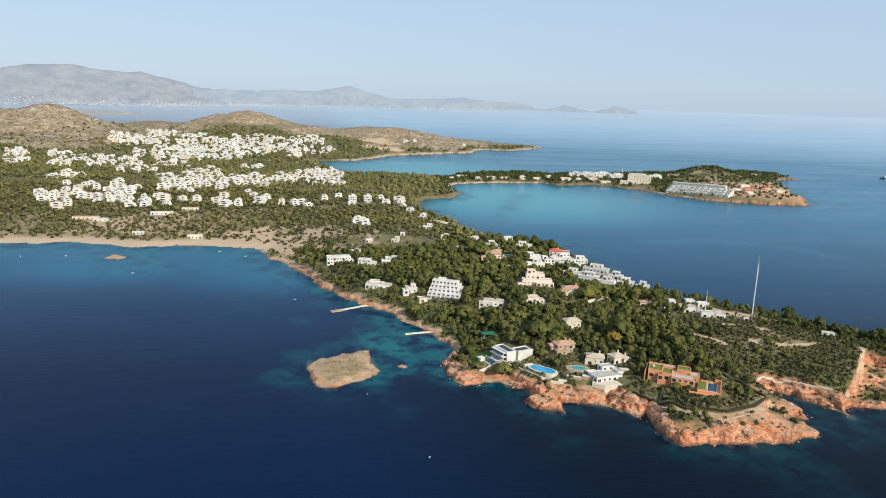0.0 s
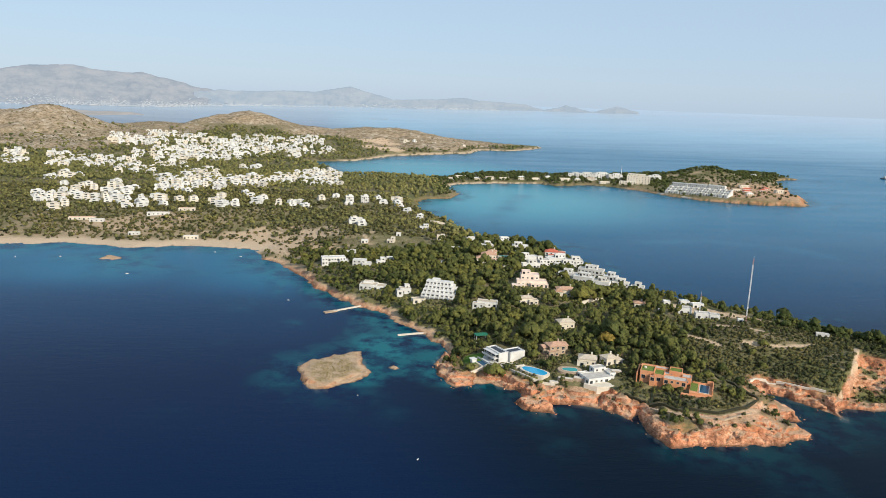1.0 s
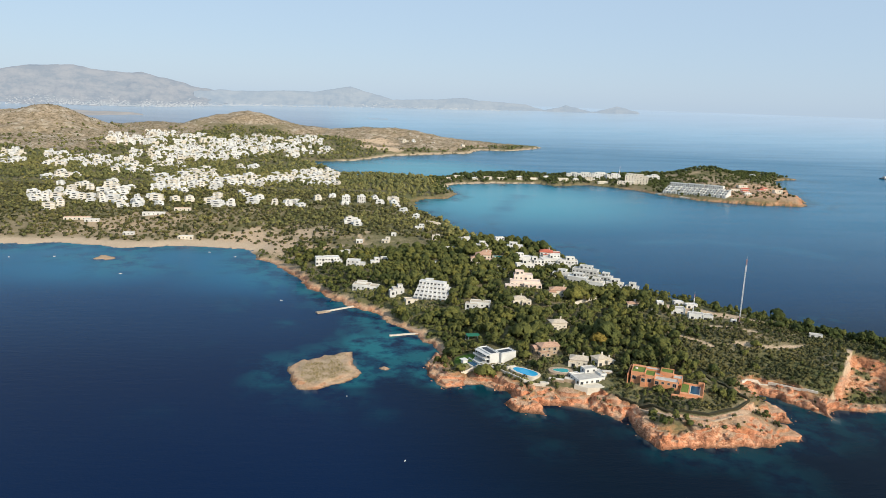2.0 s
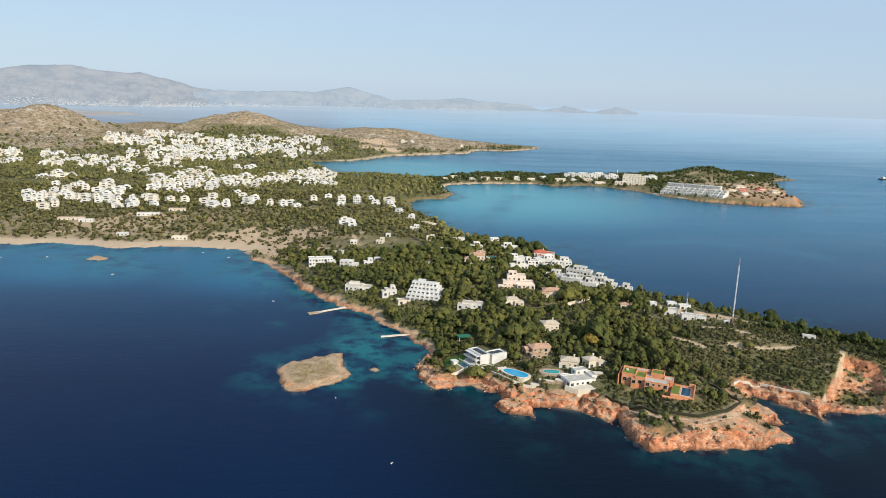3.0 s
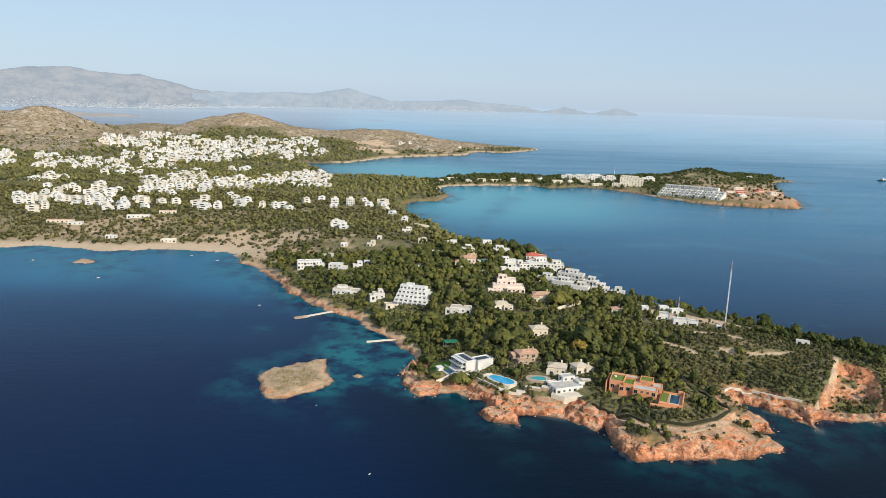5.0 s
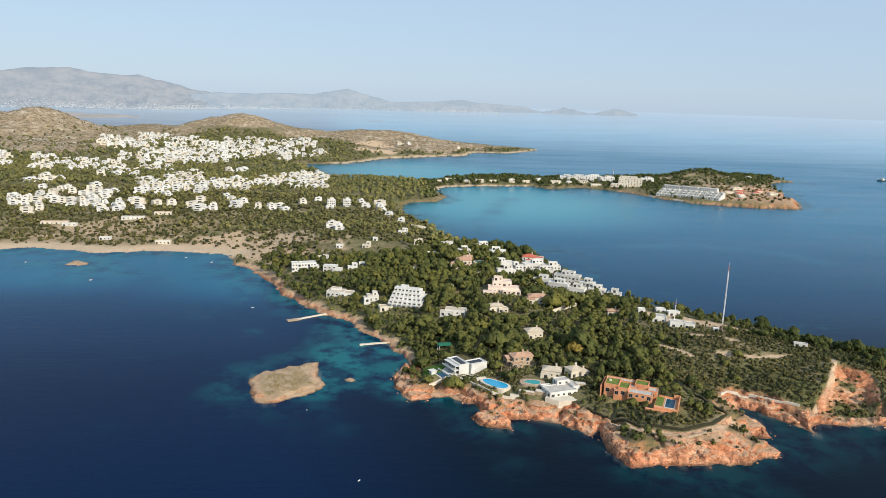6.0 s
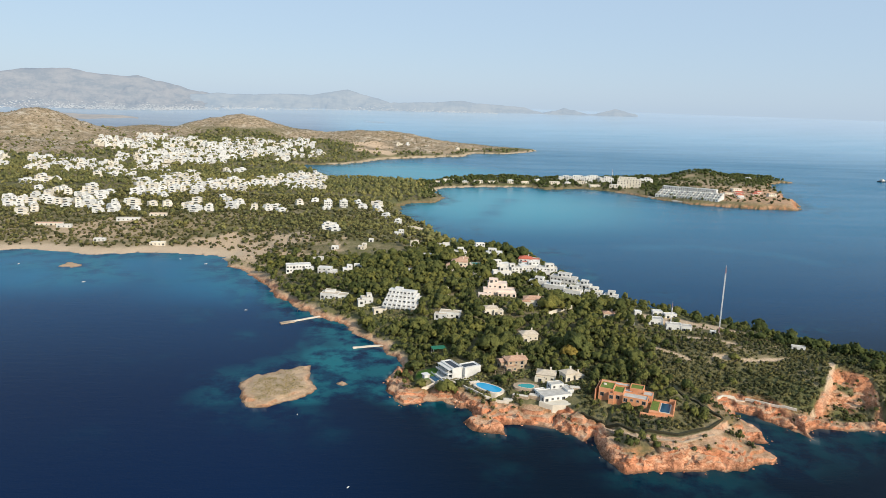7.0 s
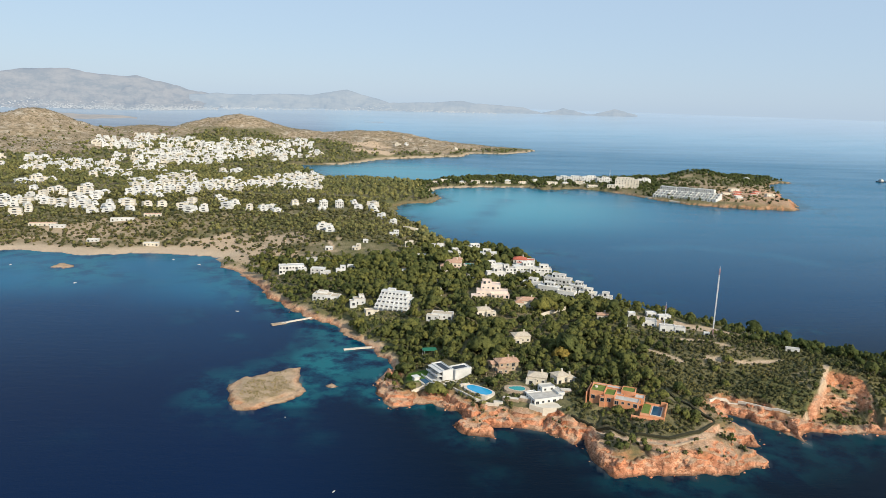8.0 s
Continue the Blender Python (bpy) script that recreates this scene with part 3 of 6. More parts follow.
def sea_sheet(name, label, rings, mat):
    ang = np.radians(np.concatenate([np.arange(-48, 52, 0.22), np.arange(52, 312, 4.0)]))
    rr, aa = np.meshgrid(rings, ang, indexing="ij")
    x, y, z = EYE[0] + rr * np.sin(aa), EYE[1] + rr * np.cos(aa), lifted(rr)
    fx, fy = x.ravel(), y.ravel()
    d = np.full(fx.shape, -1e4)
    sel = (fy > 150) & (rr.ravel() < 3600)
    d[sel] = shore(fx[sel], fy[sel])
    reef = fbm(fx, fy, 45, 4, 21)
    shallow = step(-30, 0, d + reef * 22) * 0.75
    shallow = np.where((fx < -70) & (fy > 560), step(-60, -5, d + reef * 30) * 0.55, shallow)
    shallow = np.maximum(shallow, step(1.0, 0.45, np.hypot((fx - 18) / 40, (fy - 452) / 52) + fbm(fx, fy, 20, 3, 8) * 0.45))
    shallow = np.maximum(shallow, step(0.1, 0.6, fbm(fx, fy, 50, 4, 121)) * step(-110, -30, d) * 0.5)
    shallow = shallow * np.where(fy < 385, 0.32, 1.0) * (1 - 0.55 * step(6, -14, fx) * step(470, 440, fy))
    bay = step(1.2, 0.2, np.hypot((fx - 230) / 280, (fy - 1200) / 300)) * 0.95 + step(1.3, 0.2, np.hypot((fx - 80) / 280, (fy - 1700) / 300)) * 0.9
    # how much painted haze the water takes on towards the east and distance
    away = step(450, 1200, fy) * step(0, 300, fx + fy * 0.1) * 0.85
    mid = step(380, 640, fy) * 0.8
    streak = np.zeros(fx.shape)
    for line, wide, much in STREAKS:
        t, _ = edge_distance(fx, fy + fbm(fx, fy, 60, 3, 41) * 14, line, False)
        streak = np.maximum(streak, np.exp(-(t / wide) ** 2) * much * (0.65 + 0.5 * fbm(fx, fy, 40, 3, 43)))
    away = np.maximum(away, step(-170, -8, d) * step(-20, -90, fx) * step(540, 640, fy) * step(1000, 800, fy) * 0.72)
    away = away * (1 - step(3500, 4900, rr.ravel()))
    foam = step(-1.6, -0.2, d + fbm(fx, fy, 3, 2, 4) * 1.0) * step(0.1, 0.5, fbm(fx, fy, 12, 3, 71) + 0.15) * (fy < 700) * 0.2
    nr, nc = rr.shape
    idx = np.arange(nr * nc).reshape(nr, nc)
    nxt = np.roll(idx, -1, 1)
    quads = np.stack([idx[:-1], idx[1:], nxt[1:], nxt[:-1]], -1).reshape(-1, 4)[:, ::-1]
    # weight of the painted haze, none near and full at the horizon
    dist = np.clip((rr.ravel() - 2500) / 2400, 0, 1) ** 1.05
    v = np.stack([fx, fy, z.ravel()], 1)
    fields = dict(east_sea=step(-30, 110, fx + 0.25 * (fy - 350)) * step(1400, 700, fy), shallow=np.clip(shallow, 0, 1), bay=np.clip(bay, 0, 1), foam=np.clip(foam, 0, 1), haze_and_inshore=away, mid_sea=mid, streak=np.clip(streak, 0, 1), distance=dist)
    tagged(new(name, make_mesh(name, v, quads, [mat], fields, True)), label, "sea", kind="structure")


def build_sea():
    near = np.concatenate([[0.0, 80.0], 120 * np.exp(np.linspace(0, math.log(2500 / 120), 210))])
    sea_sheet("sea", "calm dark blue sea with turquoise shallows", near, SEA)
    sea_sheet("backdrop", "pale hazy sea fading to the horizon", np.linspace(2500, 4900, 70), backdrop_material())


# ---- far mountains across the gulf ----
# haze over the far shore is put into the colour, as a glow
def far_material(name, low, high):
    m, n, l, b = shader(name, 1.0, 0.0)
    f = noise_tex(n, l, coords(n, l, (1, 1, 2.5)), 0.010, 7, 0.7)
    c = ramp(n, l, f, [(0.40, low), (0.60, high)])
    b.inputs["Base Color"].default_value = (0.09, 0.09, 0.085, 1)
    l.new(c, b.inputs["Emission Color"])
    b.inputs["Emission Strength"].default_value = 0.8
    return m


def build_range(name, label, profile, foot, depth, mat, seed):
    """A mountain range: profile is (bearing, degrees up) along its crest, foot the (bearing, degrees down) of its shore."""
    pb, pe = np.array(profile).T
    fb, fe = np.array(foot).T
    bear = np.arange(pb[0], pb[-1] + 0.01, 0.06)
    crest = np.interp(bear, pb, pe) + fbm(bear, bear * 0, 0.9, 4, seed) * 0.10
    down = np.interp(bear, fb, fe)
    r0 = np.array([spread(k) for k in -down])
    s = np.linspace(0, 1.25, 26)
    rr = np.minimum(r0[:, None] + s[None] * depth, 4930)
    zc = EYE[2] + np.tan(np.radians(crest)) * (r0 + depth)
    z0 = lifted(r0) - 3
    ss = np.broadcast_to(s[None], rr.shape)
    shape = np.where(ss <= 1, np.clip(ss, 0, 1) ** 1.6, 1 - (ss - 1) * 2)
    rough = fbm(bear[:, None] * 60 + ss * 0, ss * depth * 0.7, 40, 5, seed + 5) * 0.22 * np.sin(np.clip(ss, 0, 1) * math.pi)
    z = z0[:, None] + (zc - z0)[:, None] * (shape + rough)
    b2 = np.radians(bear)[:, None] + rr * 0
    v = np.stack([EYE[0] + rr * np.sin(b2), EYE[1] + rr * np.cos(b2), z], -1).reshape(-1, 3)
    nr, nc = rr.shape
    idx = np.arange(nr * nc).reshape(nr, nc)
    quads = np.stack([idx[:-1, :-1], idx[1:, :-1], idx[1:, 1:], idx[:-1, 1:]], -1).reshape(-1, 4)[:, ::-1]
    tagged(new(name, make_mesh(name, v, quads, [mat], smooth=True)), label, "mountain", kind="structure")


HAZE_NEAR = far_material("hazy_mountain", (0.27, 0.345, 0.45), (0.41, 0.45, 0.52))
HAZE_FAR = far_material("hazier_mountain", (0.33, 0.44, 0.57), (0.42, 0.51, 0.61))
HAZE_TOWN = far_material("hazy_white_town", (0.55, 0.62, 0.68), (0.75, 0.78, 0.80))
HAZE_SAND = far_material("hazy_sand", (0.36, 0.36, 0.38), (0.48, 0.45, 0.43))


def build_far():
    left = [(-36, 0.9), (-30, 1.0), (-26.8, 1.13), (-25.1, 1.41), (-22.4, 1.63), (-21.3, 1.33), (-19.9, 1.21), (-18.0, 1.25), (-16.1, 0.85), (-14.2, 0.36), (-12.2, 0.0), (-11.0, -0.5)]
    mid = [(-14.5, 0.1), (-12.1, 0.23), (-10.1, 0.18), (-8.0, 0.34), (-6.3, 0.31), (-4.1, 0.52), (-2.8, 0.87), (-1.5, 0.48), (0.3, 0.0), (1.2, -0.4)]
    right = [(-1.0, -0.2), (2.1, -0.01), (3.4, 0.0), (6.1, 0.22), (8.3, 0.03), (11.0, -0.05), (12.1, -0.36), (12.6, -0.5)]
    isles = [(12.2, -0.5), (14.1, -0.08), (15.0, -0.26), (16.0, -0.45), (16.6, -0.42), (18.0, -0.03), (18.8, -0.12), (19.8, -0.45)]
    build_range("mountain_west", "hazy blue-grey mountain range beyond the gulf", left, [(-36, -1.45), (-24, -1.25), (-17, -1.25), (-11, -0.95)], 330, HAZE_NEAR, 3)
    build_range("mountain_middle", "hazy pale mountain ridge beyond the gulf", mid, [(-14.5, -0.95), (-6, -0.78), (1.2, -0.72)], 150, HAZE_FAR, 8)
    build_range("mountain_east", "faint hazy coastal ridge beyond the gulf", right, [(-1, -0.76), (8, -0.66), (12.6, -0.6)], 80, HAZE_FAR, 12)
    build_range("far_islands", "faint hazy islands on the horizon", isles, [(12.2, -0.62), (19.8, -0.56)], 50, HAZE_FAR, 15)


def far_town():
    """White specks of houses along the far shore, one object."""
    r = np.random.default_rng(3)
    n = 1500
    bear = np.where(r.random(n) < 0.75, r.normal(-18, 5.0, n), r.uniform(-12, 9, n))
    bear = np.clip(bear, -34, 9)
    up = np.interp(bear, [-34, -24, -17, -11, 0, 9], [-1.35, -1.2, -1.2, -0.95, -0.74, -0.68])
    lift = np.abs(r.normal(0, 1, n)) * np.interp(bear, [-34, -24, -17, -11, -6, 0, 9], [0.36, 0.30, 0.24, 0.12, 0.06, 0.2, 0.05]) * (0.35 + 0.9 * vnoise(bear * 1.3, bear * 0, 9))
    vs, fs = [], []
    cube = np.array([(a, b, c) for c in (0, 1) for b in (-0.5, 0.5) for a in (-0.5, 0.5)], float)
    cf = np.array([(0, 1, 5, 4), (1, 3, 7, 5), (3, 2, 6, 7), (2, 0, 4, 6), (4, 5, 7, 6)])
    for k in range(n):
        rr = spread(-up[k]) - 6
        z = EYE[2] + math.tan(radians(up[k] + lift[k])) * rr
        size = np.array([r.uniform(2.5, 8), r.uniform(3, 6), r.uniform(1.5, 3.2)])
        b = radians(bear[k])
        fs.append(cf + 8 * k)
        vs.append(cube * size + np.array([EYE[0] + rr * math.sin(b), EYE[1] + rr * math.cos(b), z]))
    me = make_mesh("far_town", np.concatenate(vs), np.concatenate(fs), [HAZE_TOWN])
    tagged(new("far_town", me), "hazy white towns strung along the far shore", "town", kind="stuff")


def far_strip(name, label, b0, b1, down, wide, high, mat):
    """A low tongue of land far out at sea."""
    n = 40
    t = np.linspace(0, 1, n)
    bear = np.radians(b0 + (b1 - b0) * t)
    rr = spread(-down) + fbm(t * 40, t * 0, 6, 3, 5) * wide * 0.3
    w = wide * np.sin(np.clip(t, 0.02, 0.98) * math.pi) ** 0.5
    rows = []
    for off, up in ((-0.5, -2.0), (-0.42, 0.5), (0.0, 1.0), (0.5, -2.0)):
        q = rr + w * off
        rows.append(np.stack([EYE[0] + q * np.sin(bear), EYE[1] + q * np.cos(bear), lifted(q) + (high * up if up > 0 else up) * (0.6 + 0.4 * vnoise(t * 14, t * 0, 4))], -1))
    v = np.stack(rows, 1)
    idx = np.arange(n * 4).reshape(n, 4)
    quads = np.stack([idx[:-1, :-1], idx[1:, :-1], idx[1:, 1:], idx[:-1, 1:]], -1).reshape(-1, 4)[:, ::-1]
    tagged(new(name, make_mesh(name, v.reshape(-1, 3), quads, [mat], smooth=True)), label, "land", kind="structure")


build_ground()
build_sea()
build_far()
far_town()
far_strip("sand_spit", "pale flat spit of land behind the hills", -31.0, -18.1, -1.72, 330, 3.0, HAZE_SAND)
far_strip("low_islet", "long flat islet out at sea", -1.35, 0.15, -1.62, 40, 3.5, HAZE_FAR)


# ---- trees ----
def clump_tree(rng, height, radius, clumps, flat, lobe_count=5):
    """Crown of many ragged leaf clumps, laid like scales over a few uneven lobes: vertices, triangles and soft normals."""
    leaf_v = np.array([(1.0, 0, 0), (-0.55, 0.95, 0), (-0.55, -0.95, 0), (0, 0, 0.55), (0, 0, -0.7)], float)
    leaf_f = np.array([(0, 1, 3), (1, 2, 3), (2, 0, 3), (1, 0, 4), (2, 1, 4), (0, 2, 4)])
    lean = rng.normal(0, 0.07, 2) * height
    lobes = []
    for k in range(lobe_count):
        a = 2 * math.pi * (k + rng.uniform(-0.3, 0.3)) / max(lobe_count - 1, 1)
        out = 0.0 if k == 0 else rng.uniform(0.35, 0.62) * radius
        lr = rng.uniform(0.42, 0.62) * radius * (1.2 if k == 0 else 1.0)
        lz = height - lr * flat * rng.uniform(1.0, 1.15) if k == 0 else height * rng.uniform(0.42, 0.72)
        lobes.append((np.array([math.cos(a) * out + lean[0], math.sin(a) * out + lean[1], lz]), lr))
    heart = np.array([lean[0], lean[1], height * 0.5])
    vs, fs, ns = [], [], []
    for k in range(clumps):
        c0, lr = lobes[k % lobe_count]
        u = rng.normal(0, 1, 3)
        u /= np.linalg.norm(u)
        if u[2] < -0.25:
            u[2] = -u[2]
        side = np.cross(u, rng.normal(0, 1, 3))
        side /= np.linalg.norm(side)
        q = np.stack([side, np.cross(u, side), u], 1)
        size = lr * rng.uniform(0.45, 0.85) * (13 * lobe_count / clumps) ** 0.42
        c = c0 + u * lr * rng.uniform(0.72, 1.05) * np.array([1, 1, flat])
        v = (leaf_v * rng.uniform(0.6, 1.3, (5, 1)) * size) @ q.T + c
        fs.append(leaf_f + 5 * len(vs))
        vs.append(v)
        d1, d2 = v - c0, v - heart
        ns.append(0.65 * d1 / np.linalg.norm(d1, axis=1, keepdims=True) + 0.35 * d2 / np.linalg.norm(d2, axis=1, keepdims=True) + (v - c) / size * 0.22)
    ns = np.concatenate(ns)
    return np.concatenate(vs), np.concatenate(fs), ns / np.linalg.norm(ns, axis=1, keepdims=True)


rng = np.random.default_rng(7)
NEAR_KINDS = [clump_tree(rng, 6.8, 3.1, 64, 0.85, 5) for _ in range(6)] + [clump_tree(rng, 8.6, 2.5, 60, 1.15, 4) for _ in range(4)] + [clump_tree(rng, 6.2, 3.9, 80, 0.7, 7) for _ in range(2)]
MID_KINDS = [clump_tree(rng, 6.8, 3.0, 30, 0.85, 4) for _ in range(7)]
INLAND_KINDS = [clump_tree(rng, 6.0, 3.2, 15, 0.8, 3) for _ in range(6)]
FAR_KINDS = [clump_tree(rng, 6.5, 3.6, 9, 0.75, 3) for _ in range(6)]
BUSH_KINDS = [clump_tree(rng, 1.9, 1.5, 10, 0.75, 2) for _ in range(6)]
FARBUSH_KINDS = [clump_tree(rng, 2.4, 2.6, 4, 0.6, 1) for _ in range(5)]

KEEP_OUT = []  # x, y, half width along x, half depth, turn
COURTS = []  # open gardens before the houses: shrubs, no trees


def clear_of_things(x, y, margin=2.0, courts=True):
    ok = np.ones(x.shape, bool)
    for cx, cy, a, b, turn in KEEP_OUT + (COURTS if courts else []):
        c, s = math.cos(radians(turn)), math.sin(radians(turn))
        lx, ly = (x - cx) * c + (y - cy) * s, -(x - cx) * s + (y - cy) * c
        ok &= ~((np.abs(lx) < a + margin) & (np.abs(ly) < b + margin))
    return ok


def scatter(x0, x1, y0, y1, gap, seed):
    r = np.random.default_rng(seed)
    gx, gy = np.meshgrid(np.arange(x0, x1, gap), np.arange(y0, y1, gap))
    n = gx.size
    return gx.ravel() + r.uniform(-0.75, 0.75, n) * gap, gy.ravel() + r.uniform(-0.75, 0.75, n) * gap, r


def stand(name, label, kinds, x, y, z, size, tint, mat, seed, category="trees"):
    """Many plants as one object."""
    r = np.random.default_rng(seed)
    vs, fs, ts, ns, base = [], [], [], [], 0
    pick = r.integers(0, len(kinds), len(x))
    for k, (v, f, *soft) in enumerate(kinds):
        sel = np.nonzero(pick == k)[0]
        if not len(sel):
            continue
        a = r.uniform(0, 2 * math.pi, len(sel))
        c, s = np.cos(a)[:, None], np.sin(a)[:, None]
        sz = size[sel][:, None]
        hz = sz * r.uniform(0.85, 1.15, (len(sel), 1))
        X = (v[None, :, 0] * c - v[None, :, 1] * s) * sz + x[sel][:, None]
        Y = (v[None, :, 0] * s + v[None, :, 1] * c) * sz + y[sel][:, None]
        Z = v[None, :, 2] * hz + z[sel][:, None]
        vs.append(np.stack([X, Y, Z], -1).reshape(-1, 3))
        fs.append((f[None] + (np.arange(len(sel)) * len(v))[:, None, None] + base).reshape(-1, 3))
        ts.append(np.repeat(tint[sel], len(v)))
        if soft:
            o = soft[0]
            ns.append(np.stack([o[None, :, 0] * c - o[None, :, 1] * s, o[None, :, 0] * s + o[None, :, 1] * c, o[None, :, 2] + 0 * c], -1).reshape(-1, 3))
        base += len(sel) * len(v)
    me = make_mesh(name, np.concatenate(vs), np.concatenate(fs), [mat], {"tint": np.concatenate(ts)}, bool(ns), np.concatenate(ns) if ns else None)
    return tagged(new(name, me), label, category, kind="stuff")


def tree_field(x, y):
    """Ground height, how likely a tree is, and its size there."""
    z, a = terrain(x, y)
    d = a["d"]
    near = (y < 760) & (x > -110)
    grow = np.where(near, np.where(y > 440, step(2, 7, d), step(5, 11, d)), np.where((x > 100) & (y > 1300), step(1, 7, d), step(4, 13, d))) * (1 - a["sand"]) * (1 - a["bare"]) * (1 - step(0.2, 0.6, a["lawn"])) * (1 - a["hill"]) * (1 - a["isle"]) * np.where((y < 440) & (x > 90), 1 - step(0.3, 0.6, a["rock"]), 1.0)
    size = 0.85 + 0.25 * fbm(x, y, 40, 3, 88)
    slope = step(1.15, 0.8, np.hypot((x - 268) / 70, (y - 402) / 42))
    size = size - slope * 0.45
    grow = grow * (1 - slope * 0.8)
    size = np.where(np.hypot((x - 245) / 42, (y - 460) / 15) < 1, size * 0.55, size)
    size = np.where(np.hypot((x - 192) / 40, (y - 348) / 20) < 1, size * 0.6, size)
    size = np.where(near & (d < 22), size * 0.72, size)
    size = np.where(near & (((x > 215) & (y > 425)) | (x > 300)), size * np.where(x > 300, 0.78, 0.66), size)
    inland = (y > 700) & (y < 1150) & (x < 90)
    size = np.where(inland, size * (0.7 + 0.25 * fbm(x, y, 70, 3, 61)), size)
    grow = np.where(inland, grow * np.clip(0.72 + fbm(x, y, 75, 4, 62, 0.6) * 1.3, 0.15, 1), grow)
    return z, grow, np.clip(size, 0.35, 1.4), a


def one_tree(kind, k):
    """A pine with trunk, limbs and crown, to be copied."""
    v, f, soft = kind
    root = new("pine_tree")
    bm = bmesh.new()
    top = v[:, 2].max()
    mid = v.mean(0)
    add_tube(bm, (0, 0, -0.6), (mid[0] * 0.6, mid[1] * 0.6, top * 0.6), 0.24, 0.12, 6)
    for j in range(4):
        t = v[(j * 37) % len(v)]
        add_tube(bm, (mid[0] * 0.4, mid[1] * 0.4, top * (0.3 + 0.06 * j)), tuple(t * 0.85), 0.09, 0.03, 4)
    part("trunk", bm, BARK, root)
    me = make_mesh("crown", v, f, [PINE], {"tint": np.full(len(v), 0.1 + 0.055 * k)}, True, soft)
    share("crown", me, root, Matrix())
    return tagged(root, "dark green pine with a dense rounded crown", "tree", "pines of the cape")


def build_plants():
    # cape and peninsula
    x, y, r = scatter(-110, 440, 320, 760, 4.6, 11)
    ok = clear_of_things(x, y, 2.2) & (np.hypot(x - 158, y - 430) > 6)
    x, y = x[ok], y[ok]
    z, grow, size, a = tree_field(x, y)
    ok = r.random(len(x)) < grow * 0.97
    x, y, z, size = x[ok], y[ok], z[ok], size[ok] * np.exp(r.normal(-0.10, 0.30, ok.sum()))
    tint = np.clip(0.42 + 0.35 * fbm(x, y, 45, 3, 4) + r.normal(0, 0.2, len(x)), 0, 1)
    tint = tint - 0.34 * step(205, 235, x) * step(480, 440, y)
    tint = tint - 0.25 * step(1.1, 0.8, np.hypot((x - 185) / 34, (y - 345) / 17))
    tint = np.clip(tint, 0, 1)
    single = (y < 420) & (x > 40) & (x < 330)
    order = np.nonzero(single)[0][:300]
    mask = np.zeros(len(x), bool)
    mask[order] = True
    models = [one_tree(k, i) for i, k in enumerate(NEAR_KINDS)]
    for n, i in enumerate(order):
        m = pose(x[i], y[i], z[i] - 0.2, 0, 0, r.uniform(0, 360)) @ Matrix.Diagonal((size[i], size[i], size[i] * r.uniform(0.85, 1.15), 1))
        if n < len(models):
            models[n].matrix_basis = m
        else:
            ob = copy_thing(models[n % len(models)], Matrix())
            ob.matrix_basis = m
    close = ~mask & (y < 560)
    stand("pine_wood", "dense dark green pine wood covering the cape", NEAR_KINDS, x[close], y[close], z[close] - 0.2, size[close], tint[close], PINE, 1)
    rest = ~mask & (y >= 560)
    stand("pine_wood", "dense green pine wood covering the peninsula", MID_KINDS, x[rest], y[rest], z[rest] - 0.2, size[rest], tint[rest], PINE, 2)
    # one big tree turning yellow
    bm = bmesh.new()
    big = new("yellow_tree")
    big.matrix_basis = pose(158, 430, ground(158, 430) - 0.2)
    v, f, soft = clump_tree(rng, 8.5, 5.6, 170, 0.8, 9)
    add_tube(bm, (0, 0, -0.5), (0, 0, 5.5), 0.4, 0.2, 7)
    for j in range(5):
        add_tube(bm, (0, 0, 2.5 + 0.4 * j), tuple(v[(j * 53) % len(v)] * 0.85), 0.14, 0.05, 5)
    part("trunk", bm, BARK, big)
    share("crown", make_mesh("crown", v, f, [GOLD], {"tint": np.full(len(v), 0.5)}, True, soft), big, Matrix())
    tagged(big, "broad tree with yellowing crown among dark pines", "tree")
    # undergrowth of the cape
    x, y, r = scatter(40, 440, 305, 470, 2.1, 23)
    ok = clear_of_things(x, y, 0.8, False)
    x, y = x[ok], y[ok]
    z, a = terrain(x, y)
    grow = step(3.5, 9, a["d"]) * (1 - a["bare"]) * (1 - a["lawn"]) * np.clip(0.5 + fbm(x, y, 14, 3, 44) * 1.4, 0, 1) * np.where(a["rock"] > 0.45, 0.24, 1.0)
    grow = np.maximum(grow, 0.95 * step(1.1, 0.8, np.hypot((x - 188) / 34, (y - 345) / 17)) * (1 - a["bare"]) * (1 - step(0.5, 0.8, a["rock"])))
    for gx, gy, ga, gb in ((154, 372, 15, 10), (120, 384, 26, 6), (84, 400, 14, 5), (104, 402, 10, 5), (150, 388, 10, 6)):
        grow = np.maximum(grow, 0.85 * step(1.15, 0.8, np.hypot((x - gx) / ga, (y - gy) / gb)) * (1 - a["bare"]) * (1 - a["lawn"]) * step(3, 6, a["d"]))
    grow = np.maximum(grow, 0.9 * step(1.25, 0.8, np.hypot((x - 275) / 85, (y - 405) / 45)) * (1 - a["bare"]) * (1 - a["rock"]) * step(6, 12, a["d"]))
    ok = r.random(len(x)) < grow
    x, y, z = x[ok], y[ok], z[ok]
    stand("scrub", "low grey-green maquis bushes between the rocks", BUSH_KINDS, x, y, z - 0.2, r.uniform(0.4, 1.0, len(x)), np.clip(0.3 + 0.5 * fbm(x, y, 16, 3, 92) + r.normal(0, 0.15, len(x)), 0, 0.9), SCRUB, 3, "bushes")
    # garden shrubs before the houses
    x, y, r = scatter(-60, 290, 365, 720, 2.2, 27)
    ok = clear_of_things(x, y, 0.8, False) & ~clear_of_things(x, y, 0.0)
    x, y = x[ok], y[ok]
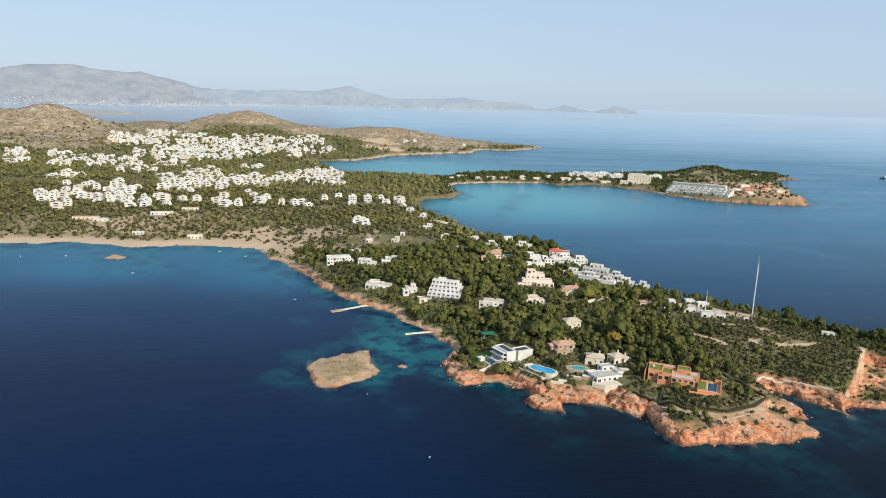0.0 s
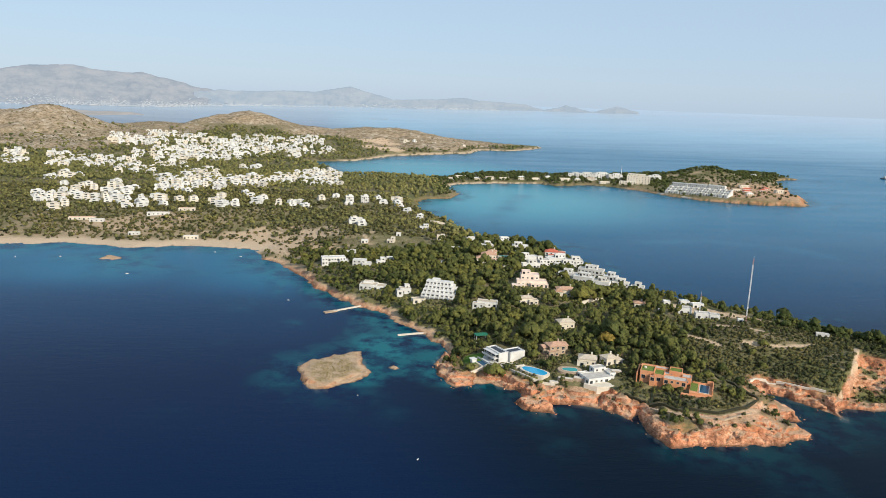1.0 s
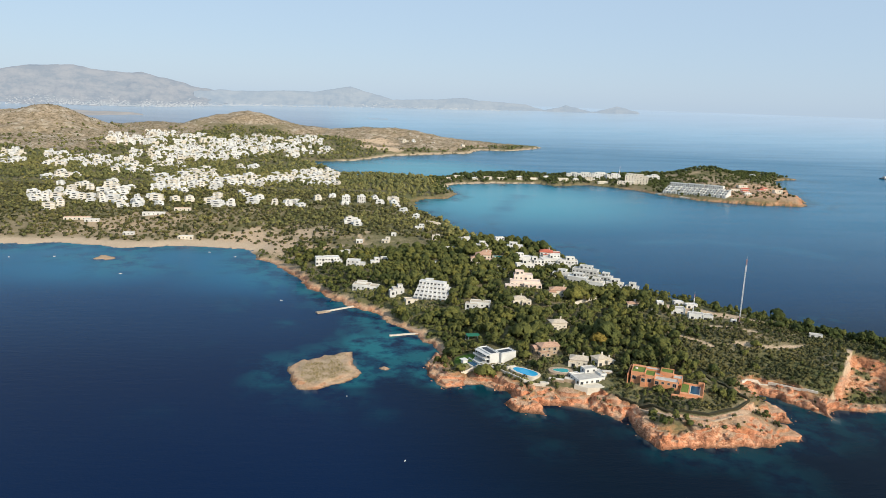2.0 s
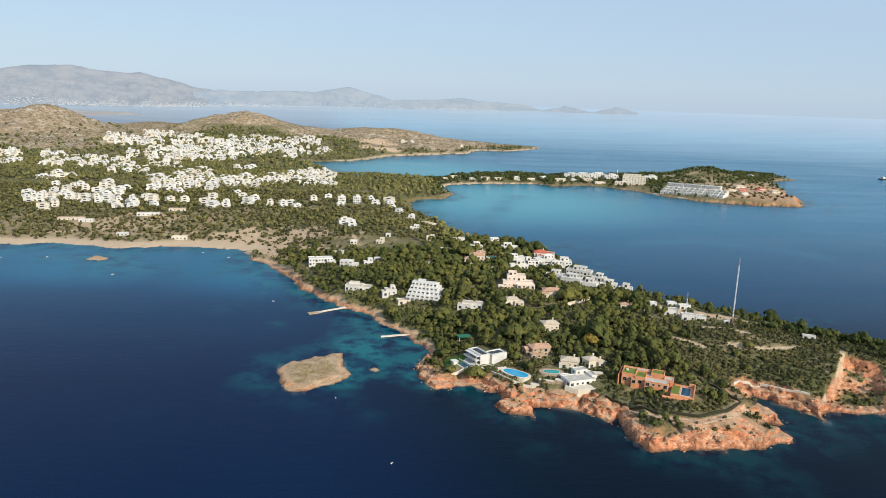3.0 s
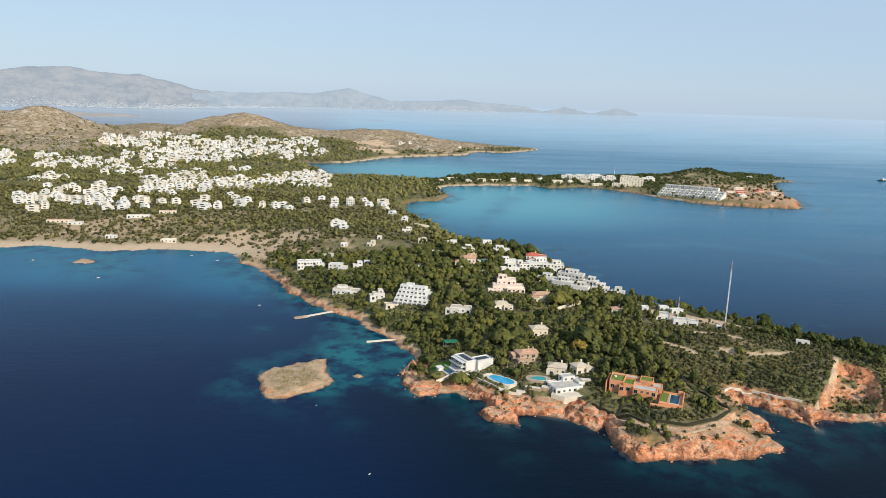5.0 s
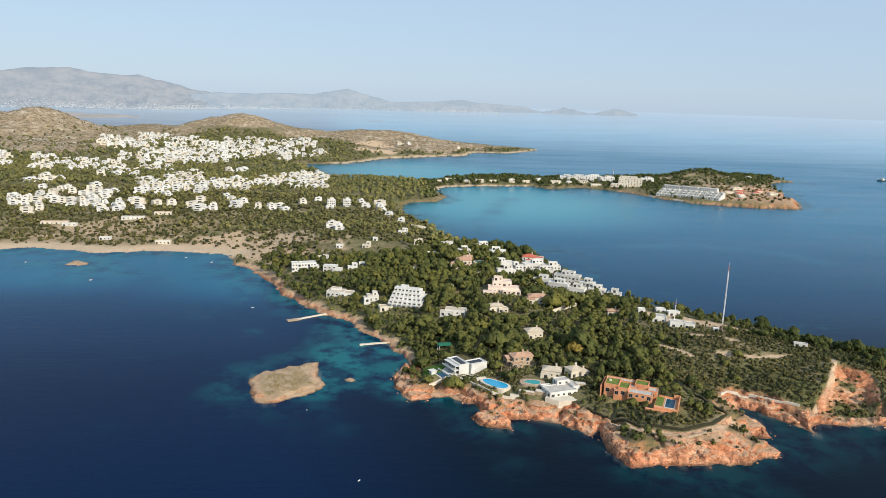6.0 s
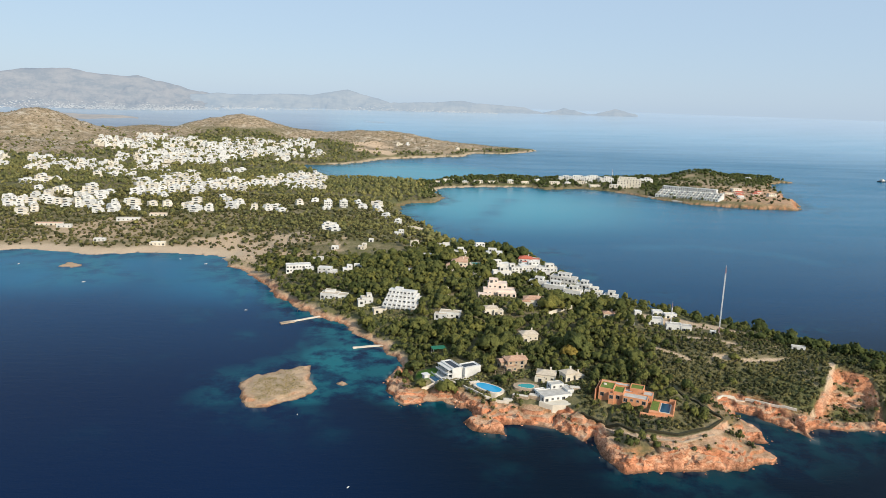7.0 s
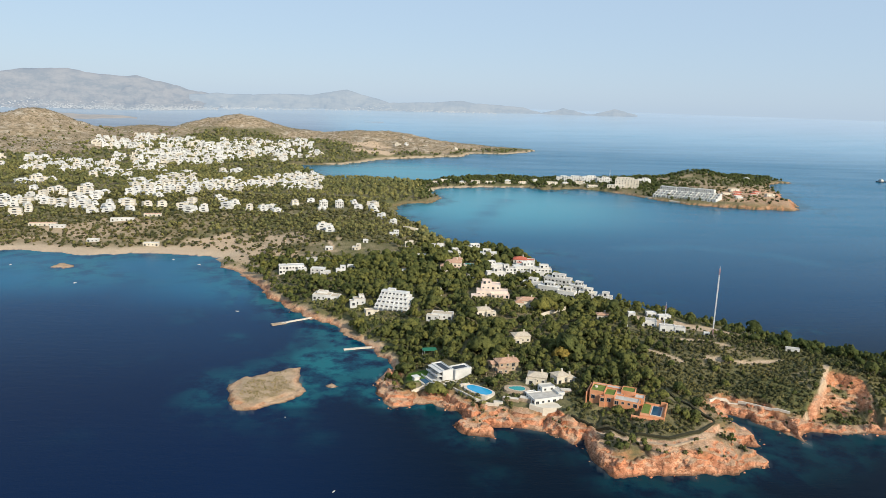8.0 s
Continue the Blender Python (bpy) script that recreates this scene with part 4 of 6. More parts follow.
    z, a = terrain(x, y)
    ok = (r.random(len(x)) < 0.85) & (a["lawn"] < 0.3) & (a["d"] > 5)
    x, y, z = x[ok], y[ok], z[ok]
    stand("garden_shrubs", "low green garden shrubs around the villas", BUSH_KINDS, x, y, z - 0.2, r.uniform(0.5, 1.1, len(x)), r.uniform(0, 0.7, len(x)), GARDEN_HAZED, 8, "bushes")
    # behind the beach up to the town
    x, y, r = scatter(-1050, 120, 700, 1480, 8.5, 31)
    keep = ((y > 760) | (x < -110)) & (x > -0.75 * y)
    ok = clear_of_things(x, y, 0.5) & keep
    x, y = x[ok], y[ok]
    z, grow, size, a = tree_field(x, y)
    ok = r.random(len(x)) < grow * 0.9
    x, y, z, size = x[ok], y[ok], z[ok], size[ok] * r.uniform(0.7, 1.3, ok.sum())
    tint = np.clip(0.5 + 0.35 * fbm(x, y, 120, 3, 4) + r.normal(0, 0.15, len(x)), 0, 1)
    stand("pine_wood", "loose pines and scrub between the beach and the town", INLAND_KINDS, x, y, z - 0.2, size * 1.1, tint, GARDEN_HAZED, 4)
    x, y, r = scatter(-700, 110, 620, 1120, 5.0, 37)
    keep = ((y > 760) | (x < -30)) & (x > -0.75 * y)
    ok = clear_of_things(x, y, 1.5) & keep
    x, y = x[ok], y[ok]
    z, a = terrain(x, y)
    ok = r.random(len(x)) < step(10, 26, a["d"]) * np.clip(1.0 + fbm(x, y, 30, 3, 45), 0.35, 1) * (1 - a["sand"]) * (1 - 0.55 * a["bare"])
    x, y, z = x[ok], y[ok], z[ok]
    stand("scrub", "olive-green scrub on sandy ground behind the beach", FARBUSH_KINDS, x, y, z - 0.3, r.uniform(0.45, 1.15, len(x)), r.random(len(x)) * 0.75, SCRUB, 5, "bushes")
    # town gardens, far peninsula
    x, y, r = scatter(-1800, 1040, 1300, 2560, 12.0, 41)
    keep = (x > -0.75 * y) & ((y > 1480) | (x > 0) | (x < -1050))
    ok = clear_of_things(x, y, 0.5) & keep
    x, y = x[ok], y[ok]
    z, grow, size, a = tree_field(x, y)
    lush = np.where((x > 100) & (y < 1900), 0.0, 0.62)
    tip = step(1.2, 0.8, np.hypot((x - 770) / 130, (y - 1300) / 150))
    ok = r.random(len(x)) < grow * lush * (1 - tip)
    x, y, z, size = x[ok], y[ok], z[ok], size[ok] * r.uniform(0.7, 1.3, ok.sum())
    tint = np.clip(np.where(x > 100, 0.08, 0.35) + r.normal(0, 0.2, len(x)), 0, 1)
    stand("garden_trees", "dark green trees between the white houses and on the slopes behind", FAR_KINDS, x, y, z - 0.3, size * 1.2, tint, GARDEN_HAZED, 6)
    x, y, r = scatter(110, 1000, 1200, 1800, 8.5, 43)
    ok = clear_of_things(x, y, 0.5)
    x, y = x[ok], y[ok]
    z, grow, size, a = tree_field(x, y)
    tip = step(1.2, 0.8, np.hypot((x - 770) / 130, (y - 1300) / 150))
    ok = r.random(len(x)) < grow * np.where((x > 480) & (y < 1400), 0.4, np.where((x > 640) & (y < 1560), 0.45, 0.9)) * (1 - tip)
    x, y, z, size = x[ok], y[ok], z[ok], size[ok] * r.uniform(0.7, 1.2, ok.sum())
    stand("pine_wood", "dark pines covering the far hotel peninsula", FAR_KINDS, x, y, z - 0.3, size, np.clip(0.06 + r.normal(0, 0.15, len(x)), 0, 1), PINE, 14)
    # scrub and clutter on the far peninsula's tip
    x, y, r = scatter(640, 920, 1190, 1480, 8.0, 47)
    z, a = terrain(x, y)
    ok = clear_of_things(x, y, 2) & (r.random(len(x)) < 0.35 * step(12, 25, a["d"]))
    x, y, z = x[ok], y[ok], z[ok]
    stand("tip_scrub", "dark scrub between building plots on the far tip", FARBUSH_KINDS, x, y, z - 0.4, r.uniform(0.6, 1.6, len(x)), r.random(len(x)) * 0.6, SCRUB, 12, "bushes")
    # dry grass on the islet's back
    x, y, r = scatter(-40, 10, 375, 448, 0.75, 83)
    d, within = edge_distance(x, y, ISLET)
    z, a = terrain(x, y)
    ok = within & (r.random(len(x)) < step(4.0, 9.0, d + fbm(x, y, 9, 3, 84) * 4) * 0.9 * step(-0.45, 0.15, fbm(x, y, 5, 3, 85)))
    x, y, z = x[ok], y[ok], z[ok]
    stand("islet_grass", "straw-green dry grass and herbs on the islet's back", BUSH_KINDS, x, y, z - 0.15, r.uniform(0.12, 0.25, len(x)), r.random(len(x)) * 0.8, STRAW, 15, "grass")
    # bare hills
    x, y, r = scatter(-1900, 620, 1560, 3000, 11.0, 51)
    keep = x > -0.75 * y
    x, y = x[keep], y[keep]
    z, a = terrain(x, y)
    ok = r.random(len(x)) < a["hill"] * np.clip(0.62 + 0.9 * fbm(x, y, 90, 4, 46), 0, 1) * (a["d"] > 15)
    x, y, z = x[ok], y[ok], z[ok]
    stand("hill_scrub", "sparse grey-green scrub on the bare hills", FARBUSH_KINDS, x, y, z - 0.4, r.uniform(0.35, 0.8, len(x)), r.random(len(x)), SCRUB, 7, "bushes")


def rock_kind(rng):
    """An angular boulder."""
    bm = bmesh.new()
    bmesh.ops.create_icosphere(bm, subdivisions=1, radius=1.0)
    v = np.array([k.co[:] for k in bm.verts]) * rng.uniform(0.6, 1.25, (len(bm.verts), 1)) * rng.uniform(0.6, 1.2, 3)
    f = np.array([[q.index for q in k.verts] for k in bm.faces])
    bm.free()
    return v, f


def build_rocks():
    kinds = [rock_kind(rng) for _ in range(10)]
    x, y, r = scatter(30, 440, 296, 560, 1.7, 71)
    x2, y2, _ = scatter(-50, 40, 370, 640, 2.6, 72)
    x, y = np.concatenate([x, x2]), np.concatenate([y, y2])
    z, a = terrain(x, y)
    d = a["d"]
    seat = np.where(a["isle"], 0.015, np.where((x < 70) & (y > 400), 0.02, 0.10))
    ok = (d > -2.2) & (r.random(len(x)) < a["rock"] * seat * step(22, 4, d)) & clear_of_things(x, y, 0.5)
    loose = (d <= -0.5) & (d > -2.6) & (r.random(len(x)) < 0.012) & (y < 400)
    ok |= loose
    x, y, z, d = x[ok], y[ok], z[ok], d[ok]
    size = r.uniform(0.3, 1.0, len(x)) ** 1.5 * 1.2 * np.where(x < 40, 0.6, 1.0) * np.where(d < 0, 0.7, 1.0)
    stand("shore_rocks", "broken red and tan rocks along the cliffs", kinds, x, y, np.maximum(z, -0.2) + size * 0.1, size, r.random(len(x)), ROCK, 9, "rocks")


# ---- houses ----
def ring(bm, w, h, bar, depth):
    """A window frame of four bars, in the xz plane, its face towards -y."""
    for cx, cz, bw, bh in ((0, bar / 2, w, bar), (0, h - bar / 2, w, bar), (-w / 2 + bar / 2, h / 2, bar, h - 2 * bar), (w / 2 - bar / 2, h / 2, bar, h - 2 * bar)):
        add_box(bm, cx, 0, cz - bh / 2, bw, depth, bh)


FRAMES, PANES = {}, {}


def window(parent, m, w, h):
    """A window with its pane, set on a wall of parent at m."""
    key = (round(w, 1), round(h, 1))
    if key not in FRAMES:
        bm = bmesh.new()
        ring(bm, w, h, 0.12, 0.14)
        add_box(bm, 0, 0, 0.0, 0.06, 0.12, h)
        FRAMES[key] = bpy.data.meshes.new("window")
        bm.to_mesh(FRAMES[key])
        FRAMES[key].materials.append(FRAME)
        bm = bmesh.new()
        add_box(bm, 0, 0.0, 0.1, w - 0.2, 0.06, h - 0.2)
        PANES[key] = bpy.data.meshes.new("pane")
        bm.to_mesh(PANES[key])
        PANES[key].materials.append(PANE)
        bm.free()
    ob = share("window", FRAMES[key], parent, m)
    share("pane", PANES[key], ob, Matrix())
    return ob


def roof_mesh(kind, w, d, h, over=0.5):
    bm = bmesh.new()
    if kind in ("hip", "gable"):
        rise = min(w, d) * 0.24
        a, b = w / 2 + over, d / 2 + over
        run = max(a - b, 0.3) if kind == "hip" else a
        base = [bm.verts.new(p) for p in ((-a, -b, 0), (a, -b, 0), (a, b, 0), (-a, b, 0))]
        eave = [bm.verts.new((v.co.x, v.co.y, 0.22)) for v in base]
        r = [bm.verts.new((-run, 0, rise)), bm.verts.new((run, 0, rise))]
        bm.faces.new(base[::-1])
        for i in range(4):
            bm.faces.new((base[i], base[(i + 1) % 4], eave[(i + 1) % 4], eave[i]))
        bm.faces.new((eave[0], eave[1], r[1], r[0]))
        bm.faces.new((eave[1], eave[2], r[1]))
        bm.faces.new((eave[2], eave[3], r[0], r[1]))
        bm.faces.new((eave[3], eave[0], r[0]))
    else:
        add_box(bm, 0, 0, 0.0, w - 0.5, d - 0.5, 0.12)
    return bm


def parapet(bm, w, d, z, h=0.55, t=0.28):
    add_box(bm, 0, -d / 2 + t / 2, z, w, t, h)
    add_box(bm, 0, d / 2 - t / 2, z, w, t, h)
    add_box(bm, -w / 2 + t / 2, 0, z, t, d - 2 * t, h)
    add_box(bm, w / 2 - t / 2, 0, z, t, d - 2 * t, h)


def house(name, label, x, y, turn, blocks, wall=None, roof=None, category="house", group="", z=None, sides="flr", pitch=3.4, clear=True):
    """A house from blocks (x, y, base, width, depth, height, roof kind), each with windows storey by storey."""
    wall, roof = wall or WHITE, roof or GREYROOF
    root = new(name)
    root.matrix_basis = pose(x, y, ground(x, y) - 0.3 if z is None else z, 0, 0, turn)
    for cx, cy, base, w, d, h, kind in blocks:
        foot = 3.0 if base == 0 else 0.0
        bm = bmesh.new()
        add_box(bm, 0, 0, -foot, w, d, h + foot, bevel=0.06)
        if kind in ("flat", "turf"):
            parapet(bm, w, d, h)
        body = part("wall", bm, wall, root)
        body.location = (cx, cy, base)
        if kind != "none":
            cap = part("roof", roof_mesh(kind, w, d, h), TURF if kind == "turf" else roof, root)
            cap.location = (cx, cy, base + h)
            if kind in ("hip", "gable"):
                bm = bmesh.new()
                add_box(bm, w * 0.22, d * 0.12, 0.4, 0.9, 0.7, min(w, d) * 0.24 + 0.6, bevel=0.05)
                add_box(bm, w * 0.22, d * 0.12, 1.0 + min(w, d) * 0.24, 1.1, 0.9, 0.15)
                part("chimney", bm, wall, cap)
        storeys = max(1, round(h / 3.2))
        if h < 2.3:
            continue
        for s in range(storeys):
            sill = s * h / storeys
            for side in sides:
                span = w if side in "fb" else d
                n = int(span / pitch)
                for k in range(n):
                    o = (k + 0.5) * span / n - span / 2
                    door = (k + s) % 3 == 0
                    ww, hh, up = (2.0, 2.1, 0.15) if door else (1.4, 1.3, 0.95)
                    if side == "f":
                        m = pose(o, -d / 2 - 0.03, sill + up)
                    elif side == "b":
                        m = pose(o, d / 2 + 0.03, sill + up, 0, 0, 180)
                    elif side == "l":
                        m = pose(-w / 2 - 0.03, o, sill + up, 0, 0, -90)
                    else:
                        m = pose(w / 2 + 0.03, o, sill + up, 0, 0, 90)
                    window(body, m, ww, hh)
    if clear:
        court = name != "orange_house"
        xs = [(b[0] - b[3] / 2, b[0] + b[3] / 2, b[1] - b[4] / 2, b[1] + b[4] / 2) for b in blocks]
        a0, a1, b0, b1 = min(k[0] for k in xs), max(k[1] for k in xs), min(k[2] for k in xs), max(k[3] for k in xs)
        c, s = math.cos(radians(turn)), math.sin(radians(turn))
        mx, my = (a0 + a1) / 2, (b0 + b1) / 2
        KEEP_OUT.append((x + mx * c - my * s, y + mx * s + my * c, (a1 - a0) / 2, (b1 - b0) / 2, turn))
        # an open forecourt on the seaward side
        if court:
            COURTS.append((x + mx * c - (b0 - 5) * s, y + mx * s + (b0 - 5) * c, (a1 - a0) / 2 - 0.5, 5.5, turn))
    return tagged(root, label, category, group)


def outline(points, z0, z1):
    bm = bmesh.new()
    lo = [bm.verts.new((px, py, z0)) for px, py in points]
    hi = [bm.verts.new((px, py, z1)) for px, py in points]
    bm.faces.new(lo[::-1])
    bm.faces.new(hi)
    for i in range(len(points)):
        j = (i + 1) % len(points)
        bm.faces.new((lo[i], lo[j], hi[j], hi[i]))
    return bm


def oval(a, b, n=28, power=2.0, tail=0.0):
    pts = []
    for i in range(n):
        t = 2 * math.pi * i / n
        c, s = math.cos(t), math.sin(t)
        px = a * math.copysign(abs(c) ** (2 / power), c)
        pts.append((px, b * math.copysign(abs(s) ** (2 / power), s) * (1 + tail * px / a)))
    return pts


def pool(label, x, y, turn, shape, deck, water, deckmat):
    root = new("swimming_pool")
    root.matrix_basis = pose(x, y, ground(x, y) + 1.0, 0, 0, turn)
    part("deck", outline(deck, -4.0, 0.35), deckmat, root)
    part("coping", outline([(px * 1.05, py * 1.07) for px, py in shape], 0.3, 0.46), PAVING, root)
    part("water", outline(shape, 0.32, 0.50), water, root)
    KEEP_OUT.append((x, y, max(p[0] for p in deck), max(p[1] for p in deck), turn))
    return tagged(root, label, "swimming pool")


def block_mesh(items, bevel=0.04):
    bm = bmesh.new()
    for it in items:
        add_box(bm, *it, bevel=bevel)
    return bm


# the modern white house with its terrace pool
h = house("white_house", "modern white two-storey villa with flat roofs and terraces", 92, 412, 26,
          [(3, 0, 0, 11, 7.5, 5.6, "flat"), (-6, 5.5, 0, 7, 14, 5.6, "flat")], WHITE, WHITE, "villa", sides="r", pitch=3.0)
for cx, cy, w, d in ((2.6, 0.4, 8.5, 3.6), (-5.6, 5.5, 3.4, 11)):
    part("solar_panel", block_mesh([(cx, cy, 5.75, w, d, 0.25)]), HULL, h, "dark rooftop solar panel")
for lv in range(2):
    # a dark band stands in for the shade in the open recess
    part("loggia", block_mesh([(-9.5, 5.5, lv * 2.8 + 0.35, 0.12, 12.6, 2.1)], 0), PANE, h, "dark band for the shade inside the open loggia")
    part("balcony_slab", block_mesh([(-11.2 - (1 - lv) * 1.6, 5.2, lv * 2.8 - 0.15, 3.6 + (1 - lv) * 3.2, 13.4, 0.35)]), WHITE, h)
    part("balcony_parapet", block_mesh([(-12.9 - (1 - lv) * 3.1, 5.2, lv * 2.8 + 0.2, 0.25, 13.4, 0.7)]), WHITE, h)
    for k in range(4):
        part("pillar", block_mesh([(-11.6, -0.6 + k * 3.9, lv * 2.8 + 0.2, 0.3, 0.3, 2.5)]), WHITE, h)
part("canopy_roof", block_mesh([(-10.6, 5.2, 5.3, 3.0, 13.4, 0.3)]), WHITE, h)
part("terrace", block_mesh([(-15, 4, -3, 12, 14, 2.7), (-5, -6.5, -3, 9, 5, 3.6)]), PAVING, h)
part("terrace_pool", block_mesh([(-18.2, 1.5, -0.4, 3.6, 11, 0.3)]), POOLDARK, h, "dark blue lap pool")
part("sunshade", block_mesh([(-22, 8, -1.0, 2.6, 2.6, 2.6), (-22, 8, 1.7, 4.0, 4.0, 0.2)]), WHITE, h, "white garden pavilion")
KEEP_OUT.append((79, 413, 14, 12, 26))

pool("bright blue freeform pool in a pale stone deck", 103, 391, -46, oval(8.2, 4.0, 28, 2.4, 0.15), oval(9.8, 5.0, 24, 2.6, 0.1), POOL, PAVING)
pool("small teal pool in a planted stone terrace", 124, 390, -10, oval(4.6, 2.8, 20, 2.2, 0.3), oval(7.2, 5.0, 20, 2.6), POOLTEAL, STONE)

COURTS.append((106, 382, 9, 4, -24))
COURTS.append((127, 383, 6, 4, -10))
house("stone_villa", "two-storey villa with faded red tiled roof and stone walls", 122, 420, 14,
      [(0, 0, 0, 11, 8, 5.6, "hip"), (-4, -5, 0, 7, 4, 2.8, "flat"), (5.5, 2, 0, 5, 8, 4.8, "gable"), (-6, 2, 0, 5, 6, 4.2, "gable")], STONE, TERRA, "villa", sides="flr")
house("stone_villa", "square cream villa with a low tiled hip roof", 138, 402, -18,
      [(0, 0, 0, 10.5, 8, 3.8, "hip"), (-3, -5, 0, 6, 3, 2.4, "flat")], CREAM, BEIGETILE, "villa")
house("stone_villa", "cream villa with stepped gables behind the white house", 150, 399, 20,
      [(0, 0, 0, 8, 7, 4.4, "hip"), (4.5, -2, 0, 5, 6, 3.2, "hip")], CREAM, BEIGETILE, "villa")

h = house("white_house", "angular white villa with a wide flat terrace roof", 137, 379, 16,
          [(0, 0, 0, 17, 10, 2.9, "flat"), (4.5, 6.5, 0, 8, 5, 5.2, "flat"), (9.5, 2, 0, 4, 8, 3.6, "flat"), (-5, 6.4, 0, 6, 3, 2.6, "flat")], WHITE, CONCRETE, "villa", pitch=3.0)
part("terrace_wall", outline([(-11, -4), (-6, -10), (3, -12), (10, -9), (11, -4), (-8, -1)], -5, 0.6), CREAM, h)
KEEP_OUT.append((136, 372, 13, 8, 16))

def pergola(x, y, turn, w, d):
    root = new("pergola")
    root.matrix_basis = pose(x, y, ground(x, y) - 0.1, 0, 0, turn)
    for i in range(3):
        for j in (-1, 1):
            part("post", block_mesh([((i - 1) * (w / 2 - 0.2), j * (d / 2 - 0.2), -1, 0.35, 0.35, 3.6)]), STONE, root)
    for j in (-1, 1):
        part("beam", block_mesh([(0, j * (d / 2 - 0.2), 2.6, w + 0.6, 0.25, 0.3)]), BARK, root)
    for i in range(7):
        part("rafter", block_mesh([((i - 3) * w / 6.5, 0, 2.9, 0.2, d + 1.0, 0.2)]), BARK, root)
    KEEP_OUT.append((x, y, w / 2, d / 2, turn))
    return tagged(root, "stone-posted garden pergola beside the pool", "pergola")


pergola(114, 408, -30, 9, 4)
for x, y, t, w, d, hh, mt in ((119, 380, -20, 9, 3, 1.6, STONE), (127, 379, -24, 7, 4, 2.2, STONE), (112, 379, -8, 5, 3, 1.2, PAVING), (150, 384, -10, 6, 4, 1.8, STONE), (96, 399, 20, 6, 2, 1.4, PAVING)):
    tr = new("garden_terrace")
    tr.matrix_basis = pose(x, y, ground(x, y), 0, 0, t)
    part("retaining_wall", block_mesh([(0, 0, -2.5, w, d, hh + 2.0)]), mt, tr)
    part("paving", block_mesh([(0, 0.1, hh - 0.5, w - 0.6, d - 0.6, 0.08)]), PAVING, tr)
    tagged(tr, "stepped stone garden terrace above the sea rocks", "terrace", "garden terraces")
    KEEP_OUT.append((x, y, w / 2, d / 2, t))

# the orange house in its stepped blocks
OZ = 11.4
h = house("orange_house", "orange stepped modernist house with turf roofs", 174, 365, -27,
          [(-12, 3, 0, 7.5, 10, 4.2, "turf"), (-5.5, 1.5, 0, 5.5, 9, 3.6, "turf"), (-9, 10.5, 0, 15, 4, 3.2, "flat"), (3, 8, 0, 7, 7, 4.2, "turf"), (3.5, -1.5, 0, 12.5, 6.5, 2.6, "flat"),
           (9.2, 4.5, 0, 5, 6, 2.8, "flat"), (-1, 5, 0, 5, 5, 2.6, "flat"), (-8.7, -2.6, 0, 3, 3, 2.6, "flat")], ORANGE, CONCRETE, "villa", z=OZ, sides="flr", pitch=2.9)
part("side_wall", block_mesh([(-17.4, 5, -3, 0.5, 15, 6.2)]), ORANGE, h)
part("pool_terrace", block_mesh([(17.5, -4.5, -6, 12, 15, 6.4)]), ORANGE, h)
part("lower_terrace", block_mesh([(14, -12.8, -6, 13, 2.0, 5.4)]), ORANGE, h)
part("pool_wall", block_mesh([(23.3, -4, 0.4, 0.5, 14, 2.4)]), ORANGE, h)
part("gate_wall", block_mesh([(21.6, 2.6, 0.4, 2.8, 0.4, 2.6)]), ORANGE, h)
part("low_wall", block_mesh([(16.5, 2.8, 0.4, 8, 0.4, 0.9)]), ORANGE, h)
part("terrace_lawn", block_mesh([(13.7, -3.5, 0.4, 3.8, 12, 0.12)]), TURF, h)
part("pool_rim", block_mesh([(19.0, -4.4, 0.4, 5.4, 12.4, 0.16)]), PAVING, h)
part("pool_water", block_mesh([(19.0, -4.4, 0.45, 4.4, 11.4, 0.18)]), POOLDARK, h, "dark blue pool water")
part("roof_dome", outline([(px - 13.5, py + 4) for px, py in oval(0.8, 0.8, 12)], 4.3, 5.0), PAVING, h)
KEEP_OUT.append((188, 353, 8, 8, -27))
COURTS.append((187, 342, 11, 5, -27))

# the stepped white apartment hotel
HZ = ground(62, 540) - 0.5
hotel = new("terraced_hotel")
hotel.matrix_basis = pose(59, 541, HZ, 0, 0, -20)
for lv in range(4):
    w, d = 26 - lv * 1.8, 21 - lv * 4.4
    part("storey", block_mesh([(lv * -0.9, lv * 2.2, lv * 2.1 - (3 if lv == 0 else 0), w, d, 2.1 + (3 if lv == 0 else 0))]), WHITE, hotel)
    for k in range(7):
        ox = (k + 0.5) * w / 7 - w / 2 - lv * 0.9
        fy = lv * 2.2 - d / 2
        bm = bmesh.new()
        for v in add_box(bm, ox + w / 14, fy - 1.6, lv * 2.1 - 1.0, 0.5, 3.4, 3.2):
            if v.co.y < fy - 1.8 and v.co.z > lv * 2.1:
                v.co.z -= 1.8
        part("fin_wall", bm, WHITE, hotel)
        part("balcony", block_mesh([(ox, fy - 2.3, lv * 2.1 - 0.2, w / 7 - 0.5, 0.3, 1.1)]), WHITE, hotel)
        window(hotel, pose(ox, fy - 0.03, lv * 2.1 + 0.5), 1.6, 1.1)
part("roof", block_mesh([(-3.4, 6.6, 8.4, 20, 6, 0.35)]), WHITE, hotel)
part("roof_hut", block_mesh([(-6, 7.4, 8.7, 6, 3, 1.6)]), WHITE, hotel)
tagged(hotel, "stepped white terraced hotel with rows of balconies", "hotel")
KEEP_OUT.append((59, 541, 14, 13, -20))
COURTS.append((53, 523, 13, 9, -20))

